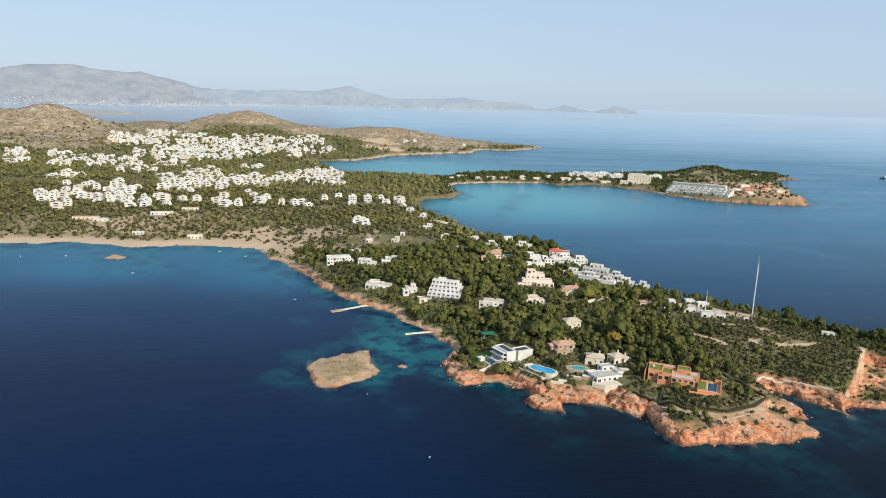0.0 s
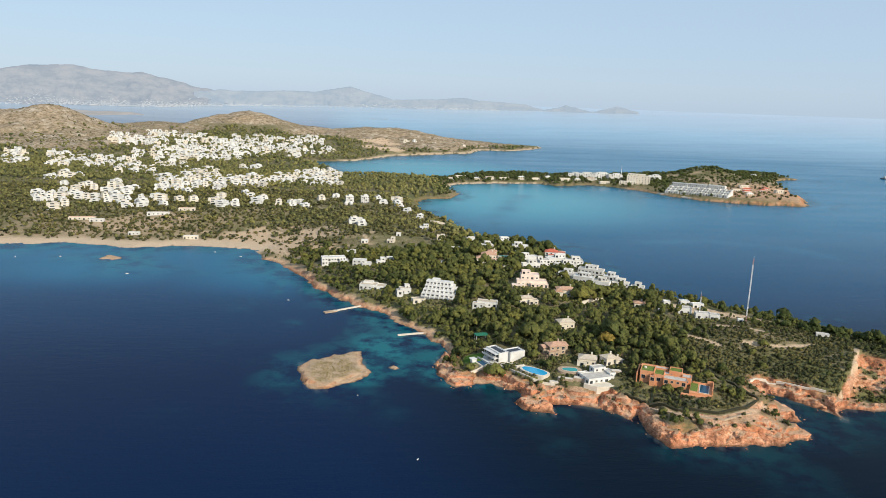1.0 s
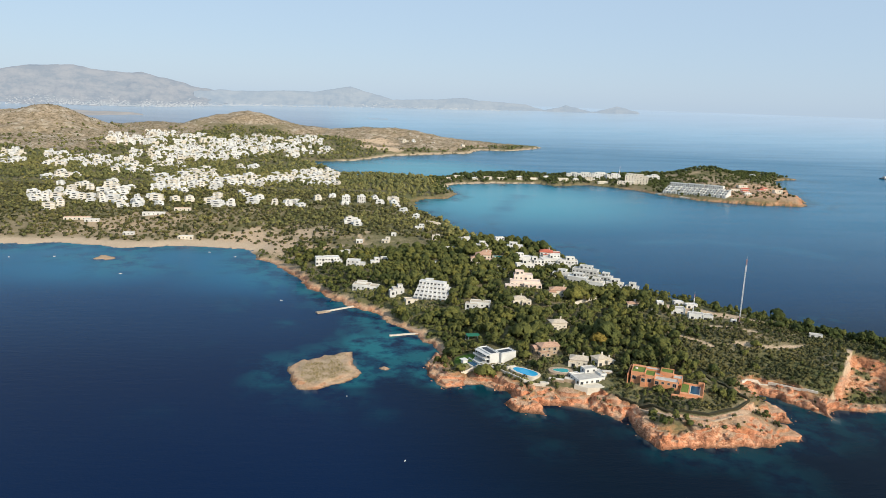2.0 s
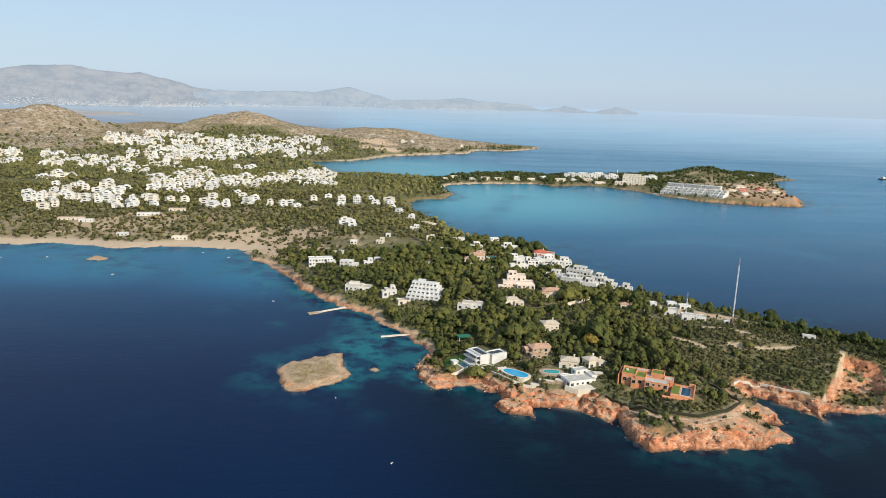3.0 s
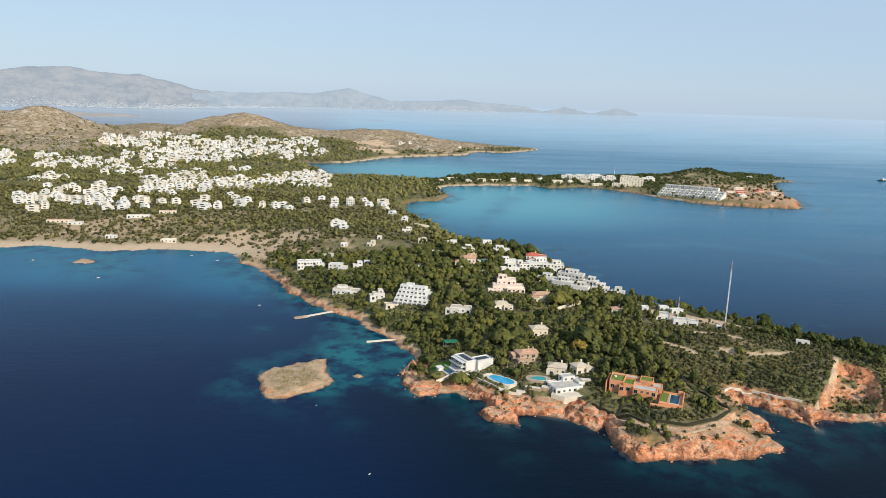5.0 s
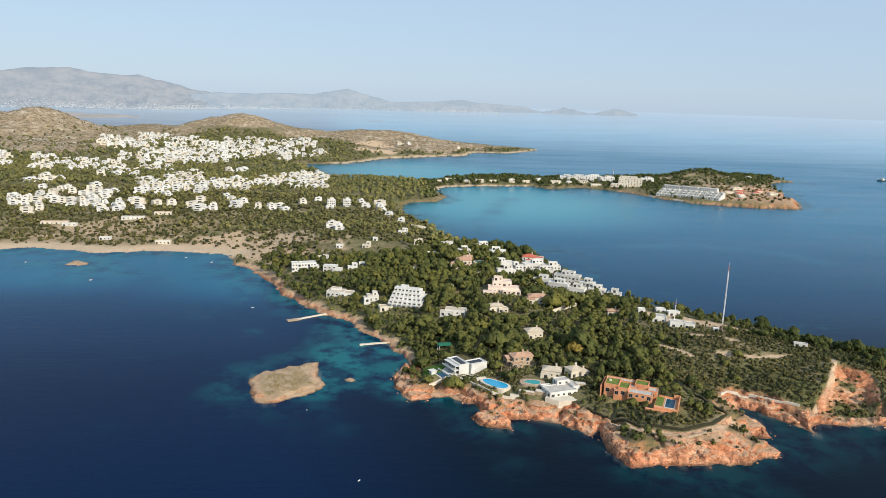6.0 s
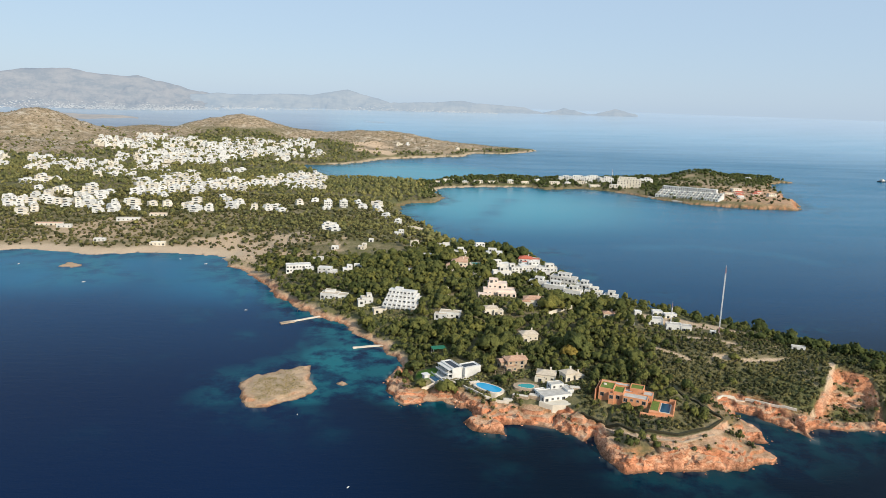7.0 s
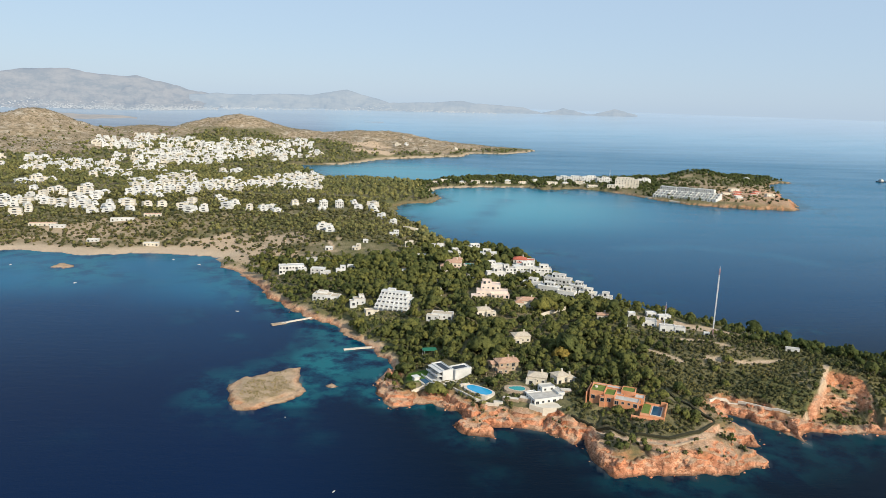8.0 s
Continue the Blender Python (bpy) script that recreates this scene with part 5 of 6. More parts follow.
# houses under the pines, westwards shore and ridge
house("white_house", "long white three-storey block with balconies near the beach", -33, 653, 12, [(0, 0, 0, 22, 8, 6.4, "flat"), (9, -5, 0, 8, 6, 4.2, "flat")], WHITE, WHITE, "house", pitch=2.6)
house("white_house", "white curved-looking low villa among pines", -8, 640, -8, [(0, 0, 0, 12, 8, 5.2, "flat"), (7, -3, 0, 8, 6, 3.6, "flat")], WHITE, WHITE, "house")
house("white_house", "white villa with stepped flat roofs near the shore", 2, 572, -12, [(0, 0, 0, 14, 10, 3.6, "flat"), (9, -1, 0, 10, 9, 3.0, "flat"), (-1, 3, 0, 8, 5, 4.8, "flat")], WHITE, BEIGETILE, "house")
house("white_house", "small white house beside a garden lawn", 31, 553, 10, [(0, 0, 0, 9, 7, 4.0, "flat"), (-5, -3, 0, 5, 6, 3.0, "flat"), (2, 2, 0, 4, 4, 6.0, "flat")], WHITE, BEIGETILE, "house")
house("cream_house", "cream garden house with a flat roof", 41, 535, 14, [(0, 0, 0, 10, 6, 3.0, "flat")], CREAM, BEIGETILE, "house")
house("cream_house", "flat-roofed bungalow half hidden by pines", 92, 512, -14, [(0, 0, 0, 15, 8, 3.4, "flat"), (-6, -5, 0, 9, 5, 2.8, "flat")], WHITE, BEIGETILE, "house")
house("cream_house", "cream bungalow in dense pines", 121, 512, 4, [(0, 0, 0, 10, 7, 4.4, "hip"), (5, -3, 0, 7, 5, 3.0, "flat")], CREAM, BEIGETILE, "house")
house("cream_house", "cream two-storey house in a pine clearing", 140, 466, 8, [(0, 0, 0, 11, 8, 4.2, "hip"), (-4, -4, 0, 6, 5, 2.8, "flat")], CREAM, BEIGETILE, "house")
house("pink_mansion", "large pale pink stone mansion with terraces", 131, 551, -6,
      [(1, 6, 0, 15, 9, 7.4, "flat"), (2, -0.5, 0, 24, 8, 4.0, "flat"), (-2, 7, 7.4, 7, 5, 2.6, "flat"), (8, -5, 0, 14, 7, 2.4, "flat"), (-9, -6, 0, 10, 6, 1.8, "none")], PINK, PINK, "mansion", sides="flr")
house("cream_house", "pink-tiled villa with a hip roof", 156, 528, -8, [(0, 0, 0, 15, 9, 4.8, "hip"), (-6, -3, 0, 6, 6, 3.6, "hip")], CREAM, TERRA, "villa")
house("cream_house", "cream villa with several tiled roofs beside a teal pool", 112, 645, -10, [(0, 0, 0, 14, 10, 7.4, "hip"), (-6, -6, 0, 10, 8, 5.0, "hip"), (5, -7, 0, 9, 7, 4.0, "flat"), (3, 6, 0, 8, 6, 9.0, "hip")], CREAM, TERRA, "villa")
pool("narrow teal garden pool", 130, 655, -8, oval(6.5, 2.6, 16, 4.0), oval(8.0, 4.0, 16, 4.0), POOLTEAL, PAVING)
house("red_roofed_house", "white villa with a bright red tiled roof", 176, 664, -14, [(0, 0, 0, 12, 10, 6.2, "hip"), (3, -8, 0, 12, 7, 4.2, "flat"), (9, 2, 0, 9, 9, 5.2, "flat")], WHITE, REDTILE, "villa")
RIDGE = [(150, 640, 12, 13, 7, 4.6, -10), (146, 618, 6, 16, 6, 4.0, 6), (160, 626, 8, 10, 7, 5.0, -8), (175, 640, 6, 20, 8, 4.4, 10), (190, 632, -6, 16, 9, 5.8, 4), (178, 618, -4, 20, 6, 4.4, 8), (150, 690, -6, 16, 8, 5.4, -4),
         (118, 700, 4, 12, 8, 5.0, 2), (172, 585, -30, 15, 8, 4.2, 0), (183, 573, -32, 17, 8, 4.6, 0), (195, 562, -32, 14, 8, 4.4, 0), (196, 596, -30, 22, 9, 6.4, 0), (210, 584, -34, 12, 8, 5.4, 0), (214, 569, -28, 14, 8, 5.2, 0), (226, 561, -28, 11, 8, 5.2, 0)]
for k, (x, y, t, w, d, hh, o) in enumerate(RIDGE):
    house("white_house", "white flat-roofed villa stepping along the wooded ridge", x, y, t, [(0, 0, 0, w, d, hh, "flat"), (o * 0.4, 2, hh, w * 0.5, d * 0.55, 2.6, "flat")], WHITE, (WHITE, CREAM, CONCRETE)[k % 3], "house", "ridge villas", pitch=2.8)
house("cream_house", "small cream cottage in the pines", 205, 500, -10, [(0, 0, 0, 8, 6, 3.2, "hip")], CREAM, TERRA, "house")
house("white_house", "tiny white hut in the pines", 215, 482, -4, [(0, 0, 0, 4, 3.4, 2.8, "flat")], WHITE, WHITE, "hut")
house("station_hut", "white flat-roofed transmitter building", 233, 484, -12, [(0, 0, 0, 9.5, 7, 4.0, "flat")], WHITE, CONCRETE, "hut")
house("station_hut", "long white transmitter building below the mast", 244, 471, -14, [(-3, 0, 0, 10, 6, 3.8, "flat"), (5, -0.6, 0, 7, 6, 3.4, "flat")], WHITE, CONCRETE, "hut")
house("station_hut", "small white equipment hut at the foot of the mast", 262, 457, -14, [(0, 0, 0, 3.6, 2.6, 2.4, "flat")], WHITE, WHITE, "hut")
house("station_hut", "pale low shed on the wooded slope", 308, 434, -24, [(0, 0, 0, 8, 3.5, 2.4, "flat")], WHITE, CONCRETE, "hut")
for k, (x, y) in enumerate([(228, 505), (243, 507), (250, 500), (66, 640), (20, 660), (86, 700), (30, 760), (-6, 735)]):
    house("white_house", "small white house among the trees", x, y, -10 + 7 * k % 20, [(0, 0, 0, 5 + k % 3 * 2, 4.5, 3.0, "flat")], WHITE, WHITE, "hut")


for k, (x, y, w) in enumerate([(21, 733, 7), (-20, 835, 14), (139, 742, 16), (75, 753, 8), (11, 645, 8), (-19, 683, 9), (92, 560, 5), (104, 742, 12), (60, 812, 10)]):
    house("cream_house" if k % 3 == 0 else "white_house", "low pale flat-roofed house half hidden in trees", x, y, -12 + (k * 11) % 24, [(0, 0, 0, w, 6, 3.0 + k % 2 * 1.6, "flat"), (w * 0.3, 2.4, 0, w * 0.6, 5, 5.2, "flat")], CREAM if k % 3 == 0 else WHITE, (WHITE, BEIGETILE)[k % 2], "house", "houses under the trees", sides="f", pitch=3.0)


# ---- masts ----
def mast(label, x, y, height, width, guys=0):
    root = new("lattice_mast")
    root.matrix_basis = pose(x, y, ground(x, y) - 0.2)
    part("footing", block_mesh([(0, 0, -0.6, width * 2.2, width * 2.2, 1.1)]), CONCRETE, root)
    n, rungs = (11, 3) if height > 40 else (6, 2)
    c = [(width * 0.42 * a, width * 0.42 * b) for a, b in ((1, 1), (-1, 1), (-1, -1), (1, -1))]
    step_up = height / n / rungs
    bars = []
    for j in range(4):
        q = c[(j + 1) % 4]
        for p0, p1 in ((c[j], q), (q, c[j])):
            bm = bmesh.new()
            add_tube(bm, (*p0, 0), (*p1, step_up), 0.04, 0.04, 4)
            bars.append(bm)
    metal = [STEELRED if i in (0, n - 1) else STEEL for i in range(n)]
    for i in range(n):
        z0 = 0.5 + i * height / n
        for j in range(4):
            bm = bmesh.new()
            add_tube(bm, (*c[j], 0), (*c[j], height / n), 0.07, 0.07, 5)
            part("leg", bm, metal[i], root).location = (0, 0, z0)
    for bm in bars:
        mesh = {}
        for i in range(n):
            if metal[i].name not in mesh:
                me = bpy.data.meshes.new("brace")
                bm.to_mesh(me)
                me.materials.append(metal[i])
                mesh[metal[i].name] = me
            for s in range(rungs):
                share("brace", mesh[metal[i].name], root, Matrix.Translation((0, 0, 0.5 + i * height / n + s * step_up)))
        bm.free()
    bm = bmesh.new()
    add_tube(bm, (0, 0, height), (0, 0, height + 2.5), 0.08, 0.03, 6)
    part("antenna", bm, STEEL, root)
    for a in range(guys):
        bm = bmesh.new()
        t = radians(90 + 120 * a)
        add_tube(bm, (math.cos(t) * 0.6, math.sin(t) * 0.6, height * 0.9), (math.cos(t) * 16, math.sin(t) * 16, -1.0), 0.02, 0.02, 3)
        part("guy_wire", bm, STEEL, root)
    return tagged(root, label, "mast")


mast("tall red and white lattice radio mast", 267, 458.6, 45, 0.62)
mast("thin pale lattice antenna beside the huts", 240, 474, 17, 0.5)


# ---- jetties, walls, tracks ----
def ribbon(name, label, line, width, high, low, mat, category, z=None, kind=""):
    """A band along a line of corners that follows the ground: a wall, track or quay."""
    pts = []
    for (ax, ay), (bx, by) in zip(line[:-1], line[1:]):
        n = max(1, int(math.hypot(bx - ax, by - ay) / 2.0))
        pts += [(ax + (bx - ax) * i / n, ay + (by - ay) * i / n) for i in range(n)]
    pts.append(line[-1])
    bm = bmesh.new()
    prev = None
    zs = list(terrain(np.array([p[0] for p in pts], float), np.array([p[1] for p in pts], float))[0]) if z is None else [z] * len(pts)
    if category == "wall" and z is None:
        zs = [max(zs[max(0, i - 2):i + 3]) for i in range(len(zs))]
    for i, (px, py) in enumerate(pts):
        qx, qy = pts[min(i + 1, len(pts) - 1)]
        rx, ry = pts[max(i - 1, 0)]
        l = math.hypot(qx - rx, qy - ry) or 1
        nx, ny = -(qy - ry) / l * width / 2, (qx - rx) / l * width / 2
        k = [bm.verts.new(p) for p in ((px + nx, py + ny, zs[i] - low), (px - nx, py - ny, zs[i] - low), (px - nx, py - ny, zs[i] + high), (px + nx, py + ny, zs[i] + high))]
        if prev:
            for a in range(4):
                b = (a + 1) % 4
                bm.faces.new((prev[a], prev[b], k[b], k[a]))
        else:
            bm.faces.new(k)
        prev = k
    bm.faces.new(prev[::-1])
    bmesh.ops.recalc_face_normals(bm, faces=bm.faces)
    ob = part(name, bm, mat, None)
    return tagged(ob, label, category, kind=kind)


ribbon("jetty", "pale concrete jetty reaching out from the rocky shore", [(-4, 544), (-20, 533), (-24, 529)], 1.5, 0.45, 3, PAVING, "jetty", 0.4)
ribbon("jetty", "broad stone jetty head standing in the water", [(-22, 531), (-31, 526)], 3.8, 0.5, 3, STONE, "jetty", 0.3)
ribbon("jetty", "short pale stone jetty with a flat top", [(47, 479), (38, 478), (24, 474)], 1.6, 0.45, 3, PAVING, "jetty", 0.4)
ribbon("hedge", "dark clipped hedge along the coastal path", [(147, 359), (158, 346), (167, 335), (186, 329), (204, 335), (217, 347)], 1.2, 1.1, 0.5, HEDGE, "hedge")
ribbon("hedge", "dark clipped hedge climbing away from the path", [(217, 347), (211, 355), (208, 366), (204, 380)], 1.3, 1.3, 0.5, HEDGE, "hedge")
ribbon("path_wall", "low rough stone wall beside the coastal path", [(155, 341), (164, 329.5), (186, 323), (205, 330)], 0.8, 0.5, 0.5, STONE, "wall")
ribbon("quay_wall", "low pale concrete quay at the head of the cove", [(229, 378), (234, 381), (246, 379)], 0.7, 0.5, 1.0, PAVING, "wall")
ribbon("quay_wall", "low pale wall along the cove's rocky shore", [(246, 379), (258, 369), (266, 362)], 0.7, 0.35, 1.0, PAVING, "wall")
ribbon("garden_wall", "pale garden wall above the seaside rocks", [(66, 399), (74, 401), (82, 400), (88, 398)], 0.6, 1.3, 0.8, PAVING, "wall")
ribbon("garden_wall", "pale garden wall stepping down to the rocks", [(88, 398), (94, 388), (100, 380), (112, 376)], 0.6, 1.0, 0.8, PAVING, "wall")
ribbon("garden_wall", "long white garden wall on the ridge", [(66, 607), (90, 602), (112, 599)], 0.8, 2.6, 1, CREAM, "wall")
ribbon("garden_wall", "cream retaining wall among the ridge villas", [(112, 599), (128, 600)], 0.8, 3.0, 1, CREAM, "wall")
ribbon("garden_wall", "pale road wall in the pines", [(162, 506), (172, 514), (184, 523)], 0.8, 2.4, 1, CREAM, "wall")
KEEP_OUT.append((173, 511, 13, 3, 37))
# clear strips beside the hedges and the path at the cove
for line in ([(147, 359), (158, 346), (167, 335), (186, 329), (204, 335), (217, 347), (211, 355), (208, 366), (204, 380)], [(229, 378), (234, 381), (246, 379), (258, 369), (266, 362)]):
    for (ax, ay), (bx, by) in zip(line[:-1], line[1:]):
        KEEP_OUT.append(((ax + bx) / 2, (ay + by) / 2, math.hypot(bx - ax, by - ay) / 2, 1.4, math.degrees(math.atan2(by - ay, bx - ax))))
ribbon("garden_wall", "pale retaining wall above the bay", [(72, 878), (88, 876), (101, 880)], 1.0, 2.4, 1, CREAM, "wall")
ribbon("garden_wall", "white terrace wall on the wooded ridge", [(118, 622), (134, 618), (150, 622)], 0.8, 2.2, 1, WHITE, "wall")
tc = new("sports_canopy")
tc.matrix_basis = pose(79, 449, ground(79, 449), 0, 0, 10)
part("canopy", block_mesh([(0, 0, 4.6, 9, 6, 0.2)]), TENNIS, tc)
for sx in (-4, 4):
    for sy in (-2.6, 2.6):
        part("post", block_mesh([(sx, sy, -1, 0.2, 0.2, 5.6)]), STEEL, tc)
tagged(tc, "flat green canopy on thin posts in the pines", "canopy")
KEEP_OUT.append((79, 449, 4.5, 4, 10))


# ---- the white town ----
def town_model(k):
    r = random.Random(100 + k)
    root = new("town_house")
    w, d = r.uniform(9, 17), r.uniform(7, 9)
    n = r.choice((2, 2, 3))
    walls = bmesh.new()
    for s in range(n):
        ww, dd = w - s * r.uniform(0.2, 2.4), d - s * r.uniform(0.6, 1.8)
        o = r.uniform(-0.8, 0.8)
        add_box(walls, o, s * 0.6, s * 2.7 - (5 if s == 0 else 0), ww, dd, 2.7 + (5 if s == 0 else 0))
        part("balcony", block_mesh([(o, s * 0.6 - dd / 2 - 0.6, s * 2.7 - 0.1, ww * 0.9, 1.2, 0.9)], 0.05), WHITE, root)
        part("window", block_mesh([(o - ww * 0.05, s * 0.6 - dd / 2 - 0.02, s * 2.7 + 0.8, ww * 0.34, 0.1, 1.2)], 0), PANE, root)
    part("wall", walls, (WHITE, WHITE, WHITE, CREAM)[k % 4], root)
    part("roof", block_mesh([(w * 0.1, n * 0.5, n * 2.7, w * 0.35, d * 0.4, 1.4)], 0.05), (WHITE, CREAM, WHITE, CONCRETE)[k % 4], root)
    return tagged(root, "white flat-roofed town house with balconies", "house", "houses of the white town")


# quarters of the town: x, y, half width, half depth, how densely built
TOWN_WEST = [(-693, 1433, 19, 111, .9), (-592, 1431, 37, 119, .75), (-564, 1474, 17, 42, .9), (-501, 1424, 42, 77, .9), (-665, 1963, 45, 220, .6), (-609, 2080, 43, 320, .6), (-440, 1545, 32, 186, .85), (-428, 1306, 33, 42, .8),
             (-498, 1199, 29, 42, .5), (-502, 1562, 18, 83, .6), (-357, 1194, 6, 27, .9), (-512, 2050, 37, 250, .7), (-419, 1661, 35, 167, .95), (-381, 1786, 36, 284, .95), (-369, 2130, 60, 200, .8)]
TOWN_SLOPE = [(-328, 1826, 41, 135, .9), (-274, 2028, 48, 204, .9), (-204, 2125, 41, 230, .9), (-145, 2054, 18, 56, .5), (-301, 1607, 26, 59, .6), (-245, 1410, 21, 29, .7), (-283, 1199, 30, 104, .9), (-214, 1194, 35, 57, .9),
              (-162, 1264, 18, 81, .9), (-130, 1310, 23, 99, .9), (-91, 1338, 23, 130, .9), (-316, 1370, 8, 39, .4), (-313, 1127, 21, 63, .95), (-177, 1053, 17, 22, .9), (185, 2440, 110, 40, .25)]
TOWN_NEAR = [(-397, 1040, 46, 80, .9), (-353, 1059, 10, 29, .8), (-432, 980, 22, 61, .85), (-308, 979, 28, 40, .9), (-198, 977, 20, 43, .8), (-154, 974, 5, 27, .7), (-125, 972, 18, 23, .7), (-90, 976, 12, 15, .6),
             (-66, 1028, 14, 20, .8), (17, 1025, 19, 40, .85), (51, 929, 11, 34, .9), (-16, 817, 7, 11, .5), (-254, 984, 11, 19, .4)]


def build_town():
    r = np.random.default_rng(5)
    models = [town_model(k) for k in range(8)]
    placed = []
    for cx, cy, a, b, fill in TOWN_NEAR + TOWN_SLOPE + TOWN_WEST:
        wanted = max(2, int(fill * (1.25 if cy < 1100 else 2.3) * 4 * a * b / (11 * 0.055 * cy)))
        u, v = r.uniform(-1, 1, (2, wanted * 7))
        ys = cy + v * b
        xs = (cx - 30) * ys / cy + 30 + u * a
        zs, at = terrain(xs, ys)
        made = 0
        for x, y, z, d in zip(xs, ys, zs, at["d"]):
            if made >= wanted:
                break
            if d < 12 or (placed and ((np.array(placed)[-400:, :2] - (x, y)) ** 2 @ (1 / 121, 1 / 196)).min() < 1):
                continue
            placed.append((x, y, z))
            made += 1
    placed.sort(key=lambda k: k[1])
    cube = np.array([(a, b, c) for c in (0, 1) for b in (-0.5, 0.5) for a in (-0.5, 0.5)], float)
    cf = np.array([(0, 1, 5, 4), (1, 3, 7, 5), (3, 2, 6, 7), (2, 0, 4, 6), (4, 5, 7, 6)])
    rest = {"white": ([], []), "cream": ([], []), "glass": ([], [])}
    for n, (x, y, z) in enumerate(placed):
        turn = r.choice((0, 0, 14, -14, 40)) + r.uniform(-12, 12) + math.degrees(math.atan2(-x, y)) * 0.6
        KEEP_OUT.append((x + 3 * math.sin(radians(turn)), y - 3 * math.cos(radians(turn)), 6, 8.5, turn))
        if n < 300:
            m = pose(x, y, z - 0.5, 0, 0, turn) @ Matrix.Diagonal((r.uniform(0.75, 1.15), 1, r.uniform(0.85, 1.1), 1))
            ob = models[n] if n < len(models) else copy_thing(models[n % len(models)], Matrix())
            ob.matrix_basis = m
            continue
        c, s = math.cos(radians(turn)), math.sin(radians(turn))
        w, d, tone = r.uniform(9, 17), r.uniform(7, 10), "cream" if r.random() < 0.22 else "white"
        up, h = -4.0, 4.0 + 2.6 * r.integers(1, 3)
        for k in range(r.integers(2, 4)):
            o = np.array([r.uniform(-1.6, 1.6), 0.8 * k, 0]) * (k > 0)
            shapes = [(tone, cube * np.array([w, d, h]) + o + np.array([0, 0, up]))]
            if r.random() < 0.6:
                shapes.append(("glass", cube * np.array([w * r.uniform(0.2, 0.6), 0.3, 1.1]) + o + np.array([0, -d / 2 - 0.05, up + h - 2.1])))
            for what, q in shapes:
                vs, fs = rest[what]
                fs.append(cf + 8 * len(vs))
                vs.append(np.stack([q[:, 0] * c - q[:, 1] * s + x, q[:, 0] * s + q[:, 1] * c + y, q[:, 2] + z], -1))
            up, h, w, d = up + h, 2.9, w * r.uniform(0.55, 0.95), d * r.uniform(0.6, 0.9)
    for what, mat, label in (("white", WHITE, "white blocks of houses packed on the far slope"), ("cream", CREAM, "cream blocks of flats among the white town"), ("glass", PANE, "dark window bands of the far town houses")):
        vs, fs = rest[what]
        tagged(new("far_houses", make_mesh("far_houses", np.concatenate(vs), np.concatenate(fs), [mat])), label, "houses", kind="stuff")


build_town()

for x, y in ((-34, 996), (-13, 1000)):
    house("apartment_block", "pale three-storey apartment block standing in open scrub", x, y, 8, [(0, 0, 0, 11, 9, 9.4, "flat"), (1, 1, 9.4, 5, 4, 2.0, "flat")], WHITE, WHITE, "apartment block", "apartment blocks on the neck", sides="f", pitch=2.7)
for x, y in ((-38, 979), (-31, 977)):
    dome = new("white_dome")
    dome.matrix_basis = pose(x, y, ground(x, y) - 0.2)
    bm = bmesh.new()
    bmesh.ops.create_uvsphere(bm, u_segments=14, v_segments=8, radius=2.6)
    bmesh.ops.transform(bm, matrix=Matrix.Translation((0, 0, 2.6)), verts=bm.verts)
    part("shell", bm, WHITE, dome)
    part("plinth", outline(oval(2.2, 2.2, 14), -1.0, 1.0), CONCRETE, dome)
    tagged(dome, "round white storage dome on a concrete plinth", "dome", "white domes on the neck")
    KEEP_OUT.append((x, y, 4, 4, 0))
KEEP_OUT += [(-34, 984, 9, 12, 0), (-13, 986, 9, 12, 0)]


# ---- the far hotel peninsula ----
house("slab_hotel", "pale multi-storey slab hotel on the far peninsula", 537, 1425, -24, [(0, 0, 0, 46, 12, 17, "flat"), (-4, 3, 17, 34, 8, 3, "flat"), (-20, -12, 0, 34, 12, 5, "flat")], CREAM, WHITE, "hotel", sides="fr", pitch=5.5)
mast("slim white pole mast beside the hotel", 505, 1440, 34, 0.9)
for k, (x, y, w, hh) in enumerate([(452, 1520, 40, 6), (486, 1516, 34, 7), (512, 1500, 30, 6), (430, 1530, 26, 5), (600, 1500, 26, 5), (470, 1490, 18, 9)]):
    house("hotel_annex", "long low white hotel annex behind the pines", x, y, -14 + 5 * k % 12, [(0, 0, 0, w, 12, hh + 3, "flat"), (w * 0.1, 1, hh + 3, w * 0.5, 7, 2.6, "flat")], WHITE, WHITE, "hotel wing", "white hotel annexes", sides="f", pitch=5)
for k in range(12):
    x, y = 560 + k * 7.2, 1316 - k * 7.0
    house("bungalow_row", "white stepped hotel wing with dark window bays", x, y, -44, [(0, 0, 0, 6.6, 30, 4.5, "flat"), (0, 5, 4.5, 6.2, 20, 3.6, "flat"), (0, 9, 8.1, 6.0, 11, 3.2, "flat")], WHITE, CONCRETE, "hotel wing", "hotel wings by the water", sides="fl", pitch=4.0)
for k, (x, y) in enumerate([(596, 1352), (622, 1328), (648, 1304)]):
    house("hotel_wing", "long white upper hotel wing", x, y, -44, [(0, 0, 0, 32, 10, 13.0, "flat")], WHITE, WHITE, "hotel wing", "upper hotel wings", sides="f", pitch=4)
ribbon("promenade", "pale beach promenade under the hotel wings", [(540, 1318), (560, 1280), (592, 1240), (640, 1214), (690, 1196)], 7, 1.2, 1, PAVING, "promenade", 1.0, "structure")
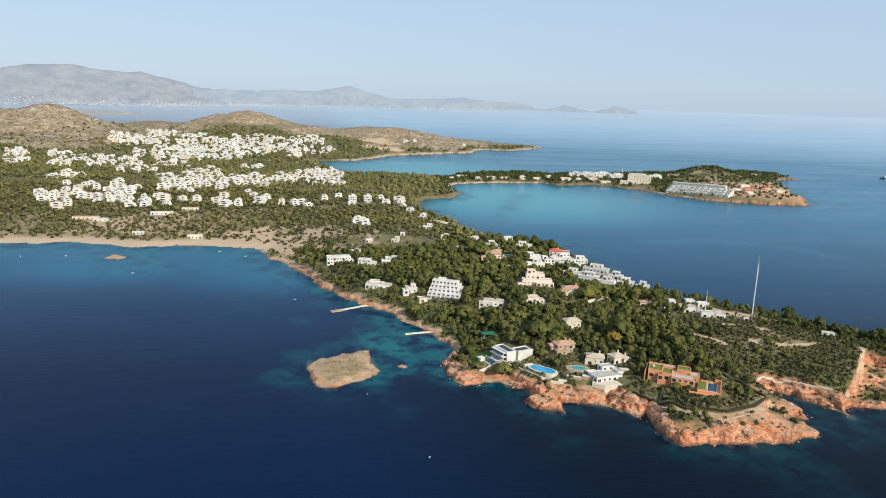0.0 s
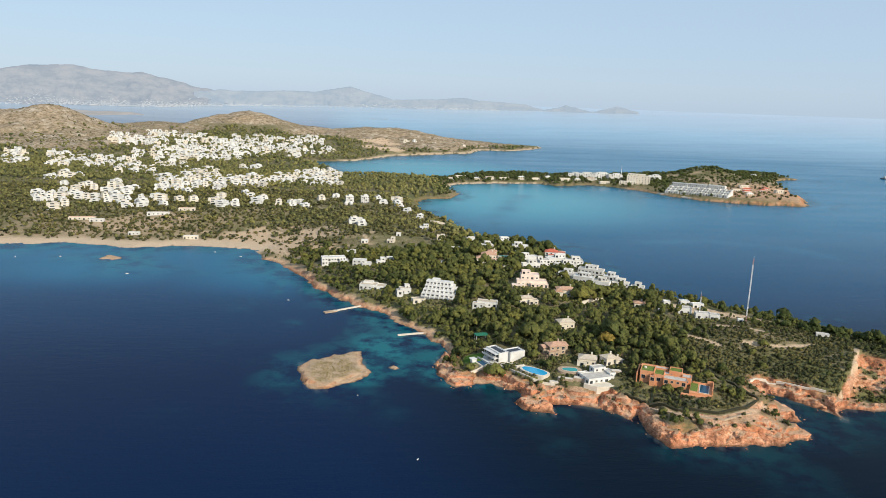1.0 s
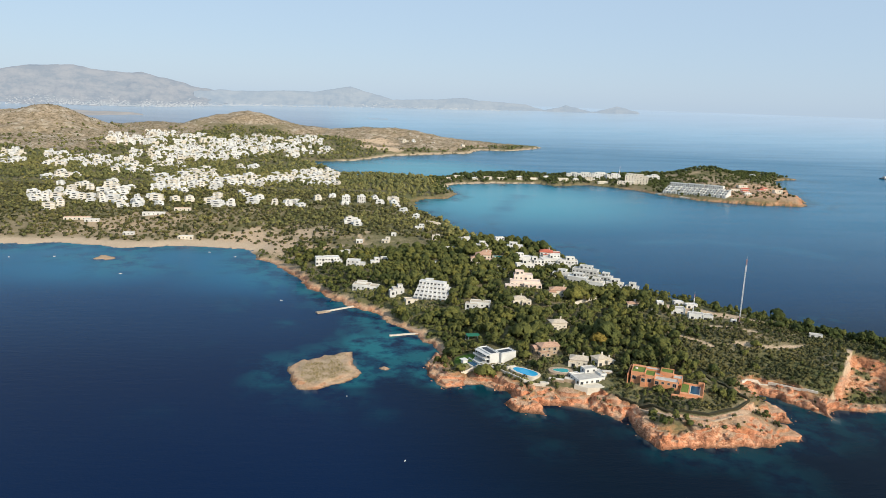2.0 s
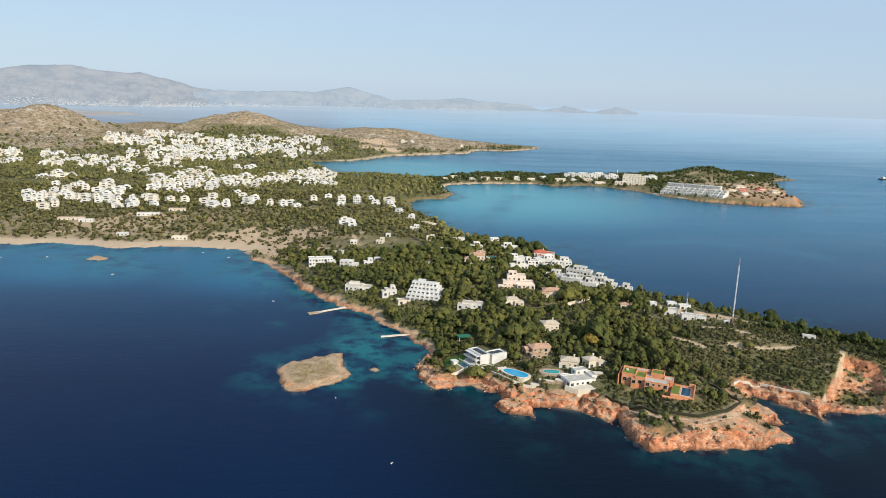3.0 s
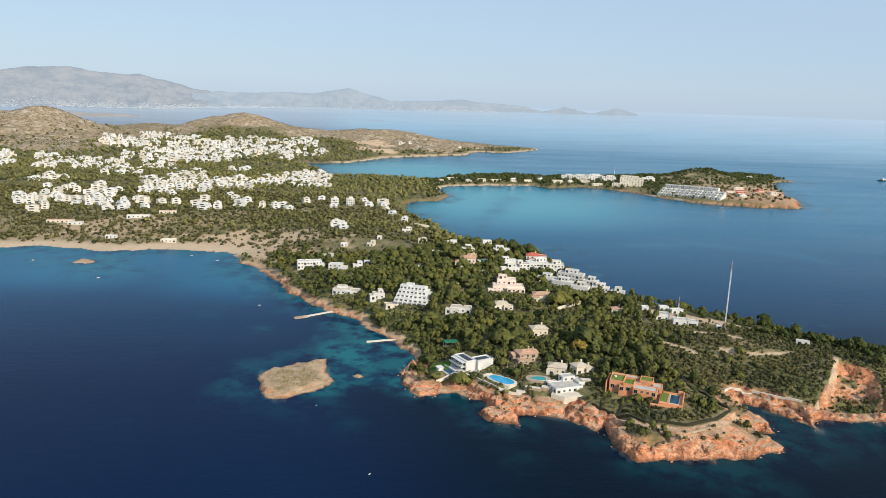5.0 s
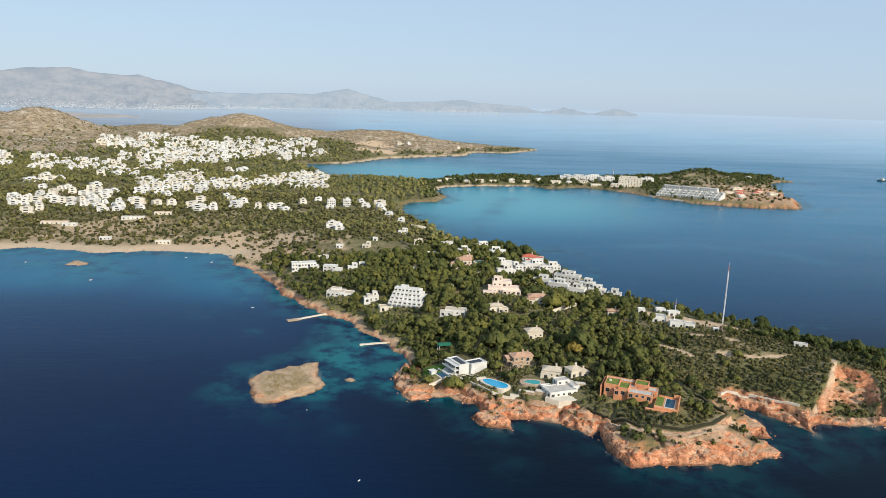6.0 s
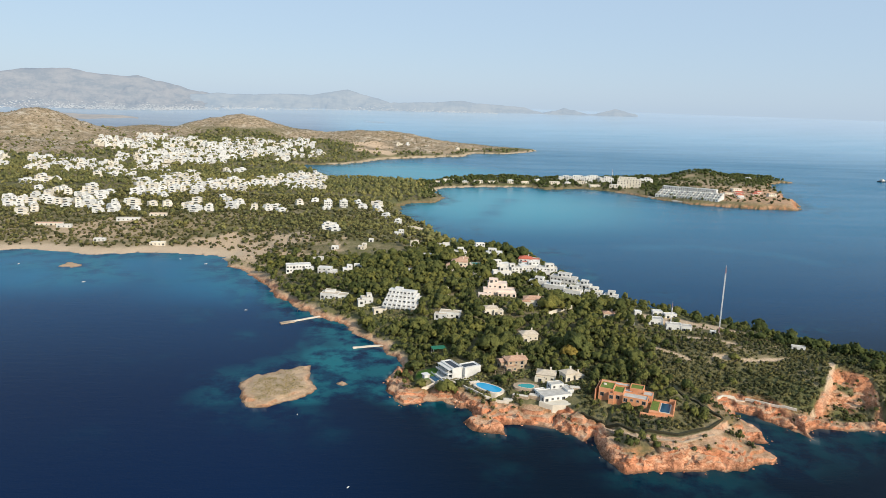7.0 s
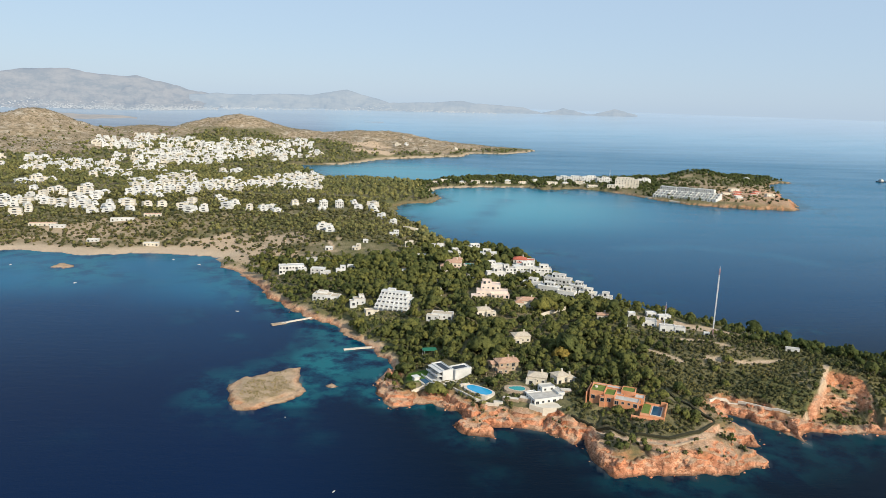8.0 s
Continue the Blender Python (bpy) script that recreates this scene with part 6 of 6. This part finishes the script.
for k, (x, y) in enumerate([(205, 1450), (232, 1455), (262, 1462), (300, 1466), (330, 1470), (390, 1455), (420, 1466), (450, 1470), (470, 1440), (360, 1480), (700, 1330), (735, 1370), (690, 1260), (770, 1300), (840, 1620), (900, 1640), (150, 1440), (172, 1470)]):
    house("beach_pavilion", "low cream pavilion in the far peninsula's trees", x, y, -10 + (k * 13) % 30, [(0, 0, 0, 12 + k % 3 * 5, 8, 3.6 + k % 2 * 2.4, "flat" if k % 3 else "hip")], CREAM, (WHITE, TERRA, CREAM)[k % 3], "house", sides="f", pitch=4)
for k, (x, y, w) in enumerate([(726, 1338, 16), (748, 1318, 12), (706, 1300, 14), (770, 1350, 12)]):
    house("red_roofed_house", "low building site with red tiled roofs near the tip", x, y, -20 + 9 * k, [(0, 0, 0, w, 9, 3.6, "hip")], PINK, REDTILE, "house", sides="f", pitch=4)
house("beach_pavilion", "pale beach pavilion on the sand", -198, 789, 4, [(0, 0, 0, 16, 6, 3.2, "flat")], CREAM, WHITE, "pavilion", sides="f")
house("beach_pavilion", "low white beach kiosk under the slope", -262, 800, 2, [(0, 0, 0, 12, 5, 2.8, "flat")], WHITE, WHITE, "pavilion", sides="f")
for k, (x, y, w) in enumerate([(-232, 905, 20), (-262, 888, 26), (-345, 870, 30), (-325, 862, 16)]):
    house("long_shed", "long low pale building beside the road", x, y, 6, [(0, 0, 0, w, 6, 3.0, "flat")], (CREAM, WHITE)[k % 2], (AWNING, CONCRETE)[k % 2], "shed", sides="f", pitch=5)


# ---- ships and boats ----
def boat(label, x, y, turn, length, hullmat, z=None):
    root = new("boat")
    root.matrix_basis = pose(x, y, 0.0 if z is None else z, 0, 0, turn)
    w = length * 0.17
    part("hull", outline([(-length / 2, -w), (length * 0.25, -w), (length / 2, 0), (length * 0.25, w), (-length / 2, w)], -0.6, length * 0.07), hullmat, root)
    part("cabin", block_mesh([(-length * 0.15, 0, length * 0.07, length * 0.3, w * 1.3, length * 0.09), (-length * 0.2, 0, length * 0.16, length * 0.15, w, length * 0.06)]), WHITE, root)
    return tagged(root, label, "boat")


boat("dark ship anchored off the far peninsula", 1322, 1752, 20, 34, HULL)
for k, (x, y, l) in enumerate([(-62, 560, 2.4), (-215, 640, 3), (-300, 705, 3), (-340, 700, 3), (-160, 735, 3), (-130, 715, 3), (30, 300, 1.6), (0, 372, 1.4)]):
    boat("small white mooring buoy boat on dark water", x, y, 40 * k, l, WHITE)


build_plants()
build_rocks()
